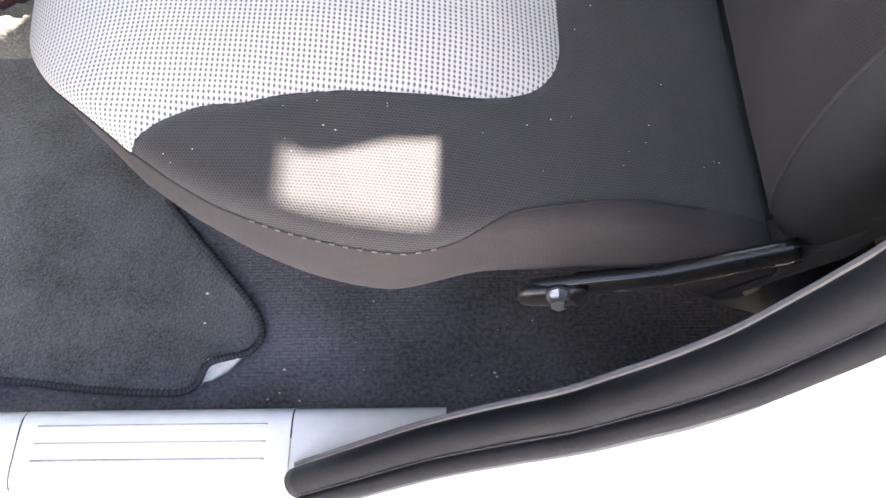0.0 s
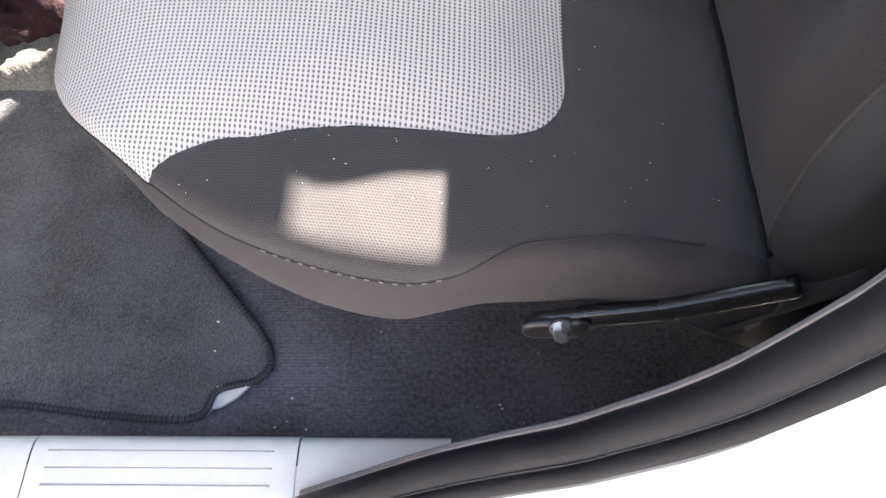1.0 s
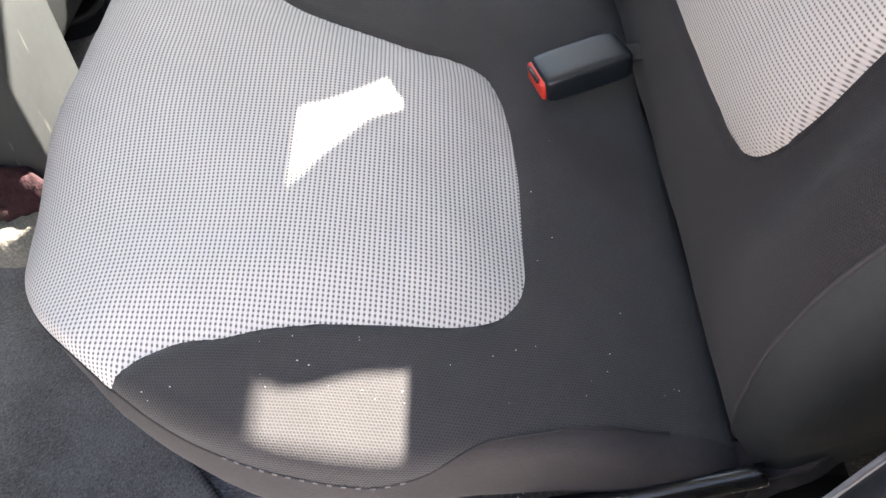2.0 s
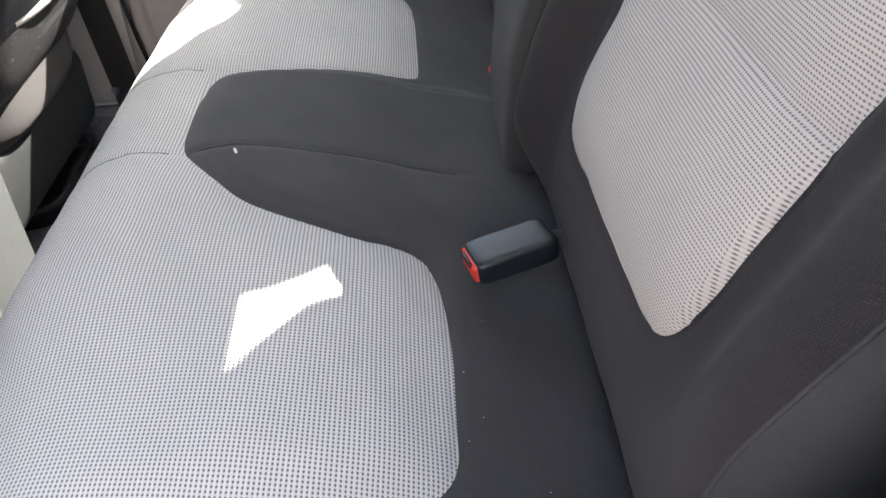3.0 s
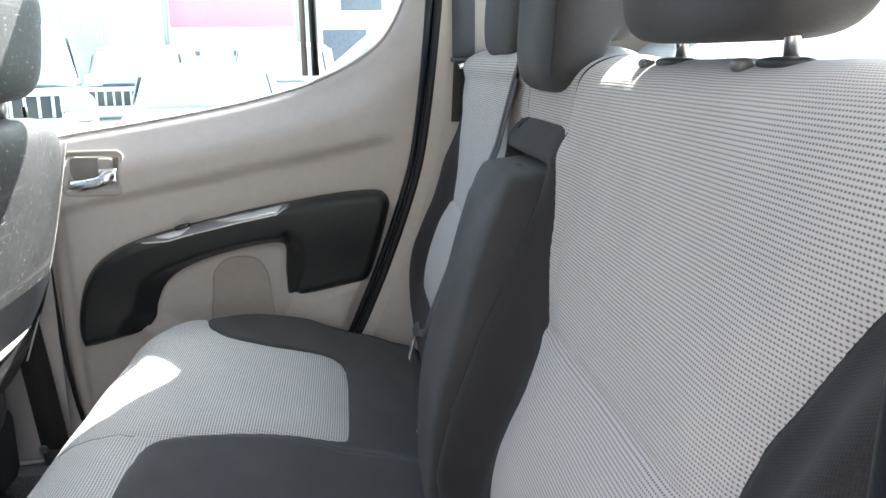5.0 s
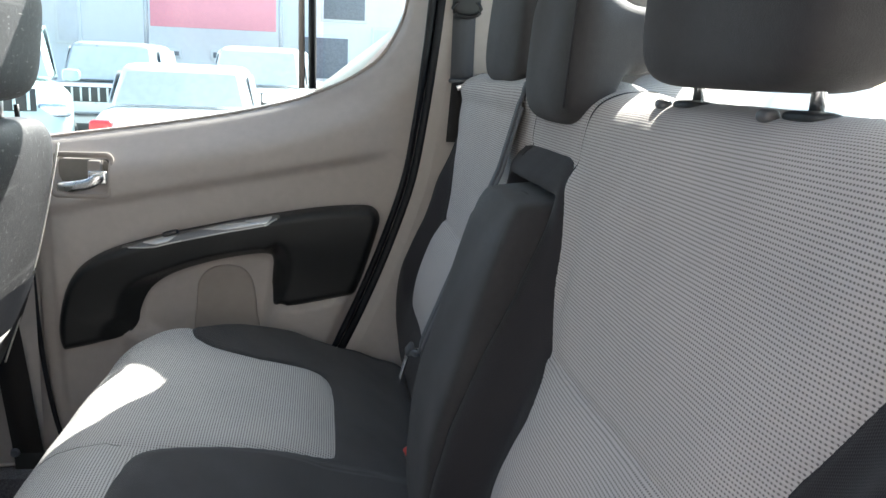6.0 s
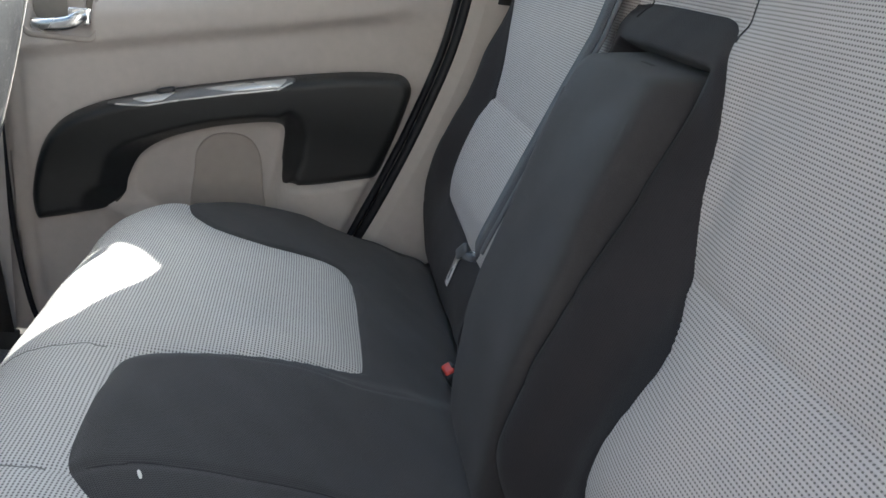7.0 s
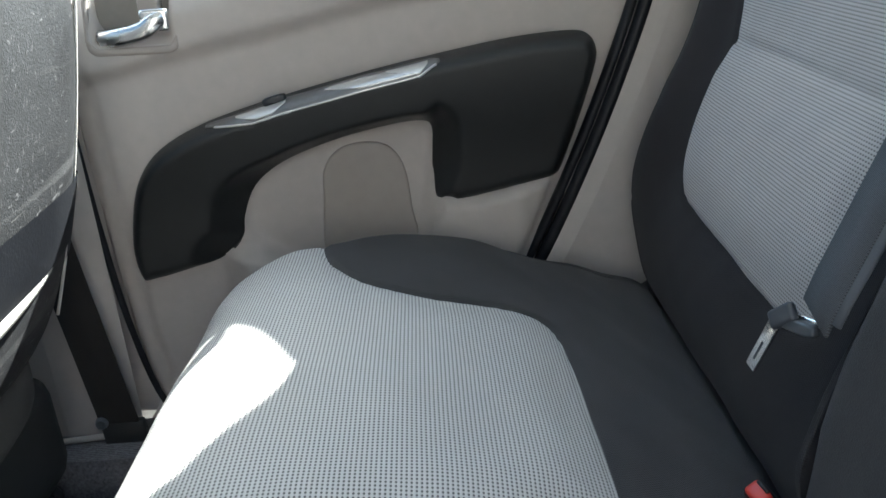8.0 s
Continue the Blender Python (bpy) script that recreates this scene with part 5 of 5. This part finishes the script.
def far_window():
    ob = holder("window_1", (-0.2, 1.41, 0.75))
    tagged(ob, "far rear door window with its quarter pane", "window", kind="structure")

    def yz(z):
        return 1.474

    def pane(name, pts):
        bm = bmesh.new()
        bm.faces.new([bm.verts.new((x, yz(z) + 0.006, z)) for x, z in pts])
        g = part(name, bm, CLEAR, ob, smooth=False)
        g.visible_shadow = False
        return g

    pane("pane", [(-0.70, 0.67), (-0.20, 0.74), (-0.05, 0.785), (-0.05, 1.22), (-0.70, 1.22)])
    pane("pane", [(-0.03, 0.78), (0.03, 0.82), (0.12, 0.92), (0.13, 1.2), (-0.03, 1.22)])
    tube([(-0.050, yz(0.78), 0.795), (-0.051, yz(0.95), 0.95), (-0.053, yz(1.22), 1.23)], 0.01, RUBBER, ob, "division_bar", "black window division bar", flat=(0.019, 0.008), sides=10)
    tube([(-0.0705, yz(0.78), 0.795), (-0.0715, yz(0.95), 0.95), (-0.0735, yz(1.22), 1.23)], 0.004, PANEL_PAD, ob, "bar_edge", "pale edge of the division bar", flat=(0.0035, 0.006), sides=8)
    low = smooth_loop([(x + 0.001, yz(z) + 0.014, z - 0.001) for x, z in WINDOW_EDGE], 4, closed=False)
    tube([(p.x, p.y - 0.004, p.z) for p in low], 0.005, PANEL_PAD, ob, "glass_seal", "grey glass run seal", flat=(0.005, 0.0045), sides=8)
    part("upper_frame", box_bm((0.90, 0.09, 0.11), (-0.27, 1.44, 1.212), 0.015), PANEL, ob)
    tube([(-0.62, yz(1.24), 1.245), (-0.3, yz(1.24), 1.248), (0.15, yz(1.24), 1.24)], 0.03, PANEL, ob, "upper_frame", flat=(0.03, 0.03), sides=8)
    return ob


far_window()


def b_pillar():
    hull("trim_roof_far", [[(x, 1.392, 1.08), (x, 1.36, 1.20), (x, 1.30, 1.272)] for x in (0.12, 0.30, 0.425)], PANEL, "grey plastic trim above the far door", "trim")
    levels = ((0.068, 0.0), (0.2, 0.0), (0.5, 0.0), (0.655, 0.0), (0.70, -0.10), (1.0, -0.105), (1.26, -0.11))
    hull("trim_pillar_3", [[(x + dx, y, z) for z, dx in levels] for x, y in ((-0.562, 1.405), (-0.585, 1.392), (-0.655, 1.388), (-0.72, 1.405))], PANEL, "grey plastic trim of the middle pillar", "pillar trim")
    tagged(part("pillar_core_far", box_bm((0.15, 0.058, 0.58), (-0.615, 1.456, 0.36), 0.004), PANEL), "grey body of the far middle pillar", "pillar", kind="structure")
    hull("trim_sill_far", [[(-1.7, 1.33, 0.0), (-0.1, 1.33, 0.0)], [(-1.7, 1.335, 0.055), (-0.1, 1.335, 0.055)], [(-1.7, 1.41, 0.06), (-0.1, 1.41, 0.06)]], CARPET, "black carpet folded up over the far sill", "carpet")
    foot = tube([(-0.724, 1.372, 0.064), (-0.70, 1.366, 0.066), (-0.60, 1.366, 0.074), (-0.580, 1.372, 0.077)], 0.004, PANEL, None, "trim_pillar_foot", flat=(0.0055, 0.004), sides=10)
    tagged(foot, "grey rolled lower edge of the pillar trim", "trim", kind="structure")
    ob = holder("front_belt", (-0.59, 1.365, 0.06))
    tagged(ob, "dark front seat belt strap running down the middle pillar", "seat belt")
    ribbon([(-0.572 - 0.11 * (z - 0.07), 1.362, z) for z in np.linspace(0.085, 1.05, 20)], (0.052, 0.0, 0.008), 0.0026, BLACK_WEB, ob, "strap")
    part("anchor", box_bm((0.06, 0.012, 0.05), (-0.572, 1.366, 0.075), 0.004), BLACK_PLASTIC, ob)
    bm = bmesh.new()
    bmesh.ops.create_cone(bm, cap_ends=True, segments=16, radius1=0.009, radius2=0.007, depth=0.006)
    part("anchor_bolt", bm, STEEL, ob, smooth=False, m=Matrix.Translation((-0.598, 1.357, 0.10)) @ Matrix.Rotation(radians(90), 4, "X"))


b_pillar()


# ---- front seats and console ----
def front_seat(name, y, dx, label):
    ob = holder(name, (-0.62 + dx, y, 0.0))
    tagged(ob, label, "car seat")

    def back(u, p):
        t = (p.z + 0.24) / 0.48
        z = 0.27 + t * 0.475
        x = -0.515 + 0.135 * t - 0.05 + p.x + 0.012 * math.sin(math.pi * t)
        return Vector((x + dx, y + p.y * (1.0 - 0.10 * abs(t - 0.4)), z))

    part("backrest", cushion_bm((0.13, 0.45, 0.48), 5.0, 16, back), SEAT_VINYL, ob, "scuffed grey vinyl seat back")
    # A pale cord along the far edge stands in for grazing sun.
    edge = [back(None, Vector((0.872 * 0.065, 0.872 * 0.225, k * 0.48))) for k in np.linspace(-0.40, 0.40, 24)]
    tube(edge, 0.0019, FELT, ob, "rim_light_line", "thin pale line standing for sun on the seat edge", sides=6)
    bm = cushion_bm((0.137, 0.457, 0.484), 5.0, 24, back)
    out = [f for f in bm.faces if not 0.40 < f.calc_center_median().z < 0.475]
    bmesh.ops.delete(bm, geom=out, context="FACES")
    part("lower_band", bm, RUBBER, ob, "black band along the foot of the seat back")
    # map pocket with a pale hem
    hem = [(-0.485 + dx + 0.004 + 0.02 * math.cos(a) , y + 0.205 * math.sin(a), 0.425 - 0.03 * math.cos(a)) for a in np.linspace(-1.45, 1.45, 24)]
    tube(hem, 0.012, FELT, ob, "pocket_hem", "pale hem of the seat back cover", sides=8)
    part("cushion", cushion_bm((0.56, 0.47, 0.17), 4.0, 12), ARM_CLOTH, ob, "black cloth seat cushion", m=Matrix.Translation((-0.786 + dx, y, 0.272)))
    part("side_cover", box_bm((0.32, 0.44, 0.15), (-0.69 + dx, y, 0.16), 0.03, 3), BLACK_PLASTIC, ob, "black plastic seat base cover")
    for s in (-1, 1):
        part("rail", box_bm((0.50, 0.035, 0.03), (-0.72 + dx, y + s * 0.19, 0.02), 0.006), BLACK_STEEL, ob)
        part("rail_foot", box_bm((0.05, 0.05, 0.07), (-0.62 + dx, y + s * 0.19, 0.055), 0.01), BLACK_STEEL, ob)

    def head(u, p):
        t = (p.z + 0.09) / 0.18
        return Vector((-0.428 + dx + p.x + 0.02 * t, y + p.y, 0.77 + 0.18 * t))

    part("headrest", cushion_bm((0.10, 0.27, 0.18), 4.0, 12, head), SEAT_VINYL, ob, "grey vinyl headrest")
    for s in (-1, 1):
        tube([(-0.43 + dx, y + s * 0.07, 0.72), (-0.425 + dx, y + s * 0.07, 0.80)], 0.006, CHROME, ob, "headrest_post", sides=10)
    return ob


front_seat("passenger_chair", 1.07, -0.075, "grey front passenger seat with scuffed vinyl back")
front_seat("driver_chair", 0.345, -0.42, "grey driver seat with scuffed vinyl back")


def console():
    ob = holder("centre_console", (-0.75, MID, 0.04))
    tagged(ob, "scuffed grey plastic centre console between the front seats", "console")

    body = box_bm((0.42, 0.168, 0.34), (-0.76, 0.716, 0.225), 0.010, 3)
    part("body", body, CONSOLE, ob)
    part("lid", box_bm((0.40, 0.172, 0.03), (-0.76, 0.716, 0.412), 0.012, 3), BLACK_PLASTIC, ob, "black console lid")
    return ob


console()
bm = cushion_bm((0.11, 0.06, 0.055), 2.5, 26, lambda u, p: Vector((-0.60 + p.x + 0.004 * math.sin(p.y * 160 + p.z * 120), 0.606 + p.y + 0.010 * math.sin(p.x * 60) + 0.003 * math.sin(p.x * 210 + p.z * 150), 0.066 + p.z + 0.008 * math.sin(p.y * 90 + p.x * 70) + 0.004 * math.sin(p.x * 190 + p.y * 130))))
tagged(part("cloth", bm, MAROON), "crumpled maroon cloth on the floor step beside the console", "cloth")


def rubber_mat():
    ob = holder("rubber_mat", (-0.85, 1.22, 0.0))
    tagged(ob, "black rubber mat with a raised rim on the front floor", "floor mat")
    outline = smooth_loop([(-0.642, 1.20, 0), (-0.640, 1.27, 0), (-0.652, 1.302, 0), (-0.69, 1.315, 0), (-0.80, 1.318, 0), (-1.05, 1.316, 0), (-1.06, 1.05, 0), (-0.85, 1.03, 0), (-0.65, 1.05, 0)], 6)
    slab("sheet", [(p.x, p.y) for p in outline], "z", 0.002, 0.032, RUBBER, ob, bevel=0.004)
    tube([(p.x, p.y, 0.035) for p in outline], 0.006, BLACK_PLASTIC, ob, "rim", "raised black rim", closed=True, sides=10)
    return ob


rubber_mat()


def floor_step():
    """The raised floor under the front seats, in a coarse pale carpet."""
    xs, ys = np.arange(-1.0, -0.490, 0.004), np.arange(0.508, 0.67, 0.004)
    X, Y = np.meshgrid(xs, ys, indexing="ij")
    edge = np.minimum(np.minimum(-0.500 - X, Y - 0.518), 0.662 - Y)
    rough = waves(X, Y, 190, 0.0016, 0.4) + waves(Y, X, 330, 0.0012, 1.3)
    Z = -0.004 + 0.056 * np.sqrt(np.clip(1 - (1 - np.clip(edge / 0.03, 0, 1)) ** 2, 0, 1)) + rough
    ob = patch("floor_step", np.stack([X, Y, Z], -1).reshape(-1, 3), grid_faces(*X.shape)[:, ::-1], COARSE)
    return tagged(ob, "raised floor step under the front seats in coarse carpet", "carpet", kind="structure")


floor_step()

# ---- crumbs on cloth and carpet ----
crumbs = bmesh.new()
rnd = random.Random(4)
for x, y, z, r in [(-0.038, 0.135, 0.004, 0.0018), (-0.036, 0.131, 0.004, 0.0015), (-0.237, 0.141, 0.004, 0.0018), (-0.319, 0.218, 0.014, 0.0018), (-0.317, 0.186, 0.014, 0.0014), (-0.22, 0.11, 0.004, 0.0014), (-0.25, 0.112, 0.004, 0.0013)] + [(rnd.uniform(-0.5, 0.05), rnd.uniform(0.105, 0.25), 0.004, rnd.uniform(0.0005, 0.0011)) for _ in range(24)]:
    bmesh.ops.create_icosphere(crumbs, subdivisions=1, radius=r, matrix=Matrix.Translation((x, y, z)) @ Matrix.Diagonal((1, 0.7, 0.6, 1)))
tagged(part("crumbs", crumbs, CRUMB, smooth=False), "pale crumbs scattered on the dark carpet", "crumbs", kind="stuff")


lint = bmesh.new()


def seat_z(x):
    return float(np.interp(x, [-0.35, -0.305, -0.25, -0.16, -0.06, 0.04, 0.085], [0.352, 0.368, 0.371, 0.365, 0.352, 0.338, 0.332]))


for x, y, r in [(-0.133, 0.146, 0.0013), (-0.140, 0.149, 0.0012), (0.011, 0.302, 0.0012), (0.022, 0.258, 0.0010), (0.010, 0.236, 0.0009), (0.060, 0.195, 0.0009), (-0.19, 0.175, 0.0008), (0.03, 0.36, 0.0008), (-0.05, 0.15, 0.0008), (-0.21, 0.13, 0.0010), (0.045, 0.15, 0.0008)] + [(rnd.uniform(-0.24, 0.09), rnd.uniform(0.118, 0.168), rnd.uniform(0.0005, 0.0010)) for _ in range(26)]:
    bmesh.ops.create_icosphere(lint, subdivisions=1, radius=r, matrix=Matrix.Translation((x, y, seat_z(x) + 0.001)) @ Matrix.Diagonal((0.55, 0.32, 0.25, 1)))
tagged(part("lint", lint, CRUMB, smooth=False), "white lint specks on the dark seat cloth", "lint", kind="stuff")
mark = cushion_bm((0.003, 0.012, 0.0010), 2.4, 4)
tagged(part("thread_scrap", mark, CRUMB, m=Matrix.Translation((-0.197, 0.595, 0.3795)) @ Matrix.Rotation(radians(20), 4, "Z")), "small white thread scrap on the dark centre cushion", "thread")

# ---- unseen wall added beyond the open door to dim and warm its light ----
tagged(part("wall_unseen", box_bm((30, 0.3, 4.2), (-1.0, -4.8, GROUND + 2.1), 0.02), UNSEEN_WALL), "plain unseen wall added to dim and warm the door-side light", "wall", kind="structure")

# ---- yard outside the far window ----
def wheel(parent, x, y, r, m):
    bm = bmesh.new()
    bmesh.ops.create_cone(bm, cap_ends=True, segments=28, radius1=r, radius2=r, depth=0.2)
    bmesh.ops.bevel(bm, geom=[e for e in bm.edges if e.calc_face_angle(0) > 1], offset=0.03, segments=2, affect="EDGES")
    w = part("wheel", bm, TYRE, parent, "black tyre", m=m @ Matrix.Translation((x, y, r)) @ Matrix.Rotation(radians(90), 4, "X"))
    bm = bmesh.new()
    bmesh.ops.create_cone(bm, cap_ends=True, segments=20, radius1=r * 0.62, radius2=r * 0.55, depth=0.21)
    part("rim", bm, GREY_PAINT, w, m=m @ Matrix.Translation((x, y, r)) @ Matrix.Rotation(radians(90), 4, "X"))


def car(name, place, turn, paint, size, kind, label):
    """A parked car. Its nose points along its own +x."""
    length, wide, tall = size
    ob = holder(name, (place[0], place[1], GROUND))
    tagged(ob, label, "car", group="cars parked in the yard")
    m = Matrix.Translation((place[0], place[1], GROUND)) @ Matrix.Rotation(radians(turn), 4, "Z")
    belt = tall * (0.67 if kind == "sedan" else 0.62)

    def lower(u, p):
        t = p.x / (length / 2)
        drop = 0.10 * max(0, abs(t) - 0.75)
        z = 0.24 + (p.z / (belt - 0.24) + 0.5) * (belt - 0.24 - (drop * 2 if p.z > 0 else 0) - (0.10 * max(0, t - 0.25) if p.z > 0 else 0))
        return Vector((p.x, p.y * (1 - 0.08 * t * t), z))

    part("body", cushion_bm((length, wide, belt - 0.24), 8.0, 12, lower), paint, ob, m=m)
    c0, c1 = (-0.30, 0.20) if kind == "sedan" else (-0.42, 0.16)
    ln = (c1 - c0) * length

    def cabin(u, p):
        t = p.z / (tall - belt) + 0.5
        sx, sy = 1 - 0.28 * t, 1 - 0.16 * t
        return Vector(((c0 + c1) / 2 * length + p.x * sx, p.y * sy, belt - 0.04 + t * (tall - belt + 0.04)))

    part("cabin", cushion_bm((ln * 1.12, wide * 0.90, tall - belt), 9.0, 10, cabin), paint, ob, m=m)
    for s in (-1, 1):
        for a, b in ((-0.42, -0.02), (0.03, 0.40)):
            lo = [((c0 + c1) / 2 * length + a * ln, s * wide * 0.449, belt + 0.02), ((c0 + c1) / 2 * length + b * ln, s * wide * 0.449, belt + 0.02),
                  ((c0 + c1) / 2 * length + b * ln * 0.86, s * wide * 0.402, tall - 0.10), ((c0 + c1) / 2 * length + a * ln * 0.86, s * wide * 0.402, tall - 0.10)]
            bm = bmesh.new()
            bm.faces.new([bm.verts.new(Vector(p) + Vector((0, s * 0.006, 0))) for p in lo])
            o = part("side_window", bm, SKY_PALE_GLASS, ob, smooth=False, m=m)
            sol = o.modifiers.new("thickness", "SOLIDIFY")
            sol.thickness = 0.012
    for e, nm in ((-1, "rear_window"), (1, "windscreen")):
        xb, xt = (c0 + c1) / 2 * length + e * ln * 0.555, (c0 + c1) / 2 * length + e * ln * 0.435
        bm = bmesh.new()
        bm.faces.new([bm.verts.new(p) for p in ((xb, -wide * 0.38, belt + 0.03), (xb, wide * 0.38, belt + 0.03), (xt, wide * 0.33, tall - 0.10), (xt, -wide * 0.33, tall - 0.10))])
        o = part(nm, bm, SKY_PALE_GLASS, ob, smooth=False, m=m)
        sol = o.modifiers.new("thickness", "SOLIDIFY")
        sol.thickness, sol.offset = 0.02, 0
    for s in (-1, 1):
        part("tail_light", cushion_bm((0.14, 0.22, 0.16), 5, 4), LAMP_RED, ob, m=m @ Matrix.Translation((-length / 2 + 0.07, s * wide * 0.385, belt - 0.17)))
        part("headlight", cushion_bm((0.14, 0.32, 0.14), 5, 4), CHROME, ob, m=m @ Matrix.Translation((length / 2 - 0.09, s * wide * 0.34, belt - 0.26)))
        for x in (-0.30, 0.31):
            wheel(ob, x * length, s * (wide / 2 - 0.11), 0.32 if kind == "sedan" else 0.38, m)
        part("mirror", cushion_bm((0.12, 0.2, 0.14), 4, 4), paint, ob, m=m @ Matrix.Translation((c1 * length * 0.9, s * (wide / 2 + 0.05), belt + 0.06)))
    grille = part("grille", box_bm((0.05, wide * 0.5, 0.22), (length / 2 - 0.02, 0, belt - (0.26 if kind == "sedan" else 0.16)), 0.01), BLACK_PLASTIC, ob, m=m)
    for k in range(7):
        part("grille_slat", box_bm((0.02, 0.03, 0.20), (length / 2 + 0.012, wide * (k - 3) * 0.07, belt - (0.26 if kind == "sedan" else 0.16)), 0.004), paint, grille, m=m)
    part("bumper", box_bm((0.12, wide * 0.94, 0.18), (length / 2 - 0.05, 0, 0.40), 0.04), paint if kind == "sedan" else BLACK_PLASTIC, ob, m=m)
    part("bumper", box_bm((0.12, wide * 0.94, 0.18), (-length / 2 + 0.05, 0, 0.42), 0.04), paint, ob, m=m)
    return ob


car("parked_car", (-1.62, 10.4), 93, WHITE_PAINT, (4.4, 1.72, 1.42), "sedan", "white sedan parked with its tail to the pickup")
car("parked_car", (-3.55, 14.9), -88, GREY_PAINT, (4.2, 1.78, 1.72), "jeep", "silver off-road car with a slatted grille")
car("parked_car", (-1.1, 15.0), -93, WHITE_PAINT, (5.0, 1.82, 1.75), "jeep", "white pickup facing the yard")
car("parked_car", (-4.1, 10.4), -68, GREEN_PAINT, (4.6, 1.8, 1.9), "jeep", "white and turquoise van with a large mirror")


def building():
    ob = holder("building", (-2, 21, GROUND))
    tagged(ob, "white single storey workshop building with small windows", "building")
    part("wall", box_bm((34, 0.4, 5.6), (-2, 21, GROUND + 2.8), 0.02), WALL_WHITE, ob)
    part("roof", box_bm((34.6, 4, 0.2), (-2, 22.4, GROUND + 5.7), 0.03), SHUTTER, ob)
    for x, z, w, h, mat in ((-7.2, 2.15, 0.9, 1.2, SHUTTER), (-6.0, 2.3, 0.45, 1.0, SHUTTER), (-3.62, 1.62, 0.24, 0.10, STEEL_GATE), (-2.58, 1.62, 0.22, 0.13, STEEL_GATE),
                            (0.02, 1.66, 1.06, 0.98, STEEL_GATE), (0.45, 2.98, 1.0, 0.75, STEEL_GATE), (2.2, 1.6, 2.0, 1.6, SHUTTER), (5.2, 2.0, 2.4, 2.6, SHUTTER)):
        win = part("window", box_bm((w + 0.12, 0.12, h + 0.12), (x, 20.78, GROUND + z), 0.02), WALL_WHITE, ob)
        part("pane", box_bm((w, 0.06, h), (x, 20.72, GROUND + z), 0.01), mat, win)
    return ob


building()
ob = holder("banner", (-2.4, 19.0, GROUND))
tagged(ob, "faded red banner stretched between posts", "banner")
part("sheet", box_bm((2.7, 0.04, 0.9), (-2.45, 19.0, GROUND + 2.62), 0.01), BANNER, ob)
for x in (-3.9, -1.0):
    tube([(x, 19.05, GROUND), (x, 19.05, GROUND + 5.0)], 0.05, GREY_PAINT, ob, "post", sides=10)
ob = holder("shed", (-9, 18, GROUND))
tagged(ob, "open blue steel shed with a pale roof", "shed")
part("roof", box_bm((5.5, 4, 0.15), (-8.8, 18, GROUND + 3.7), 0.02), GREY_PAINT, ob)
for x in (-11.2, -8.6, -6.3):
    tube([(x, 16.3, GROUND), (x, 16.3, GROUND + 3.65)], 0.07, BLUE, ob, "post", sides=10)
part("beam", box_bm((5.4, 0.12, 0.25), (-8.8, 16.3, GROUND + 3.45), 0.01), BLUE, ob)
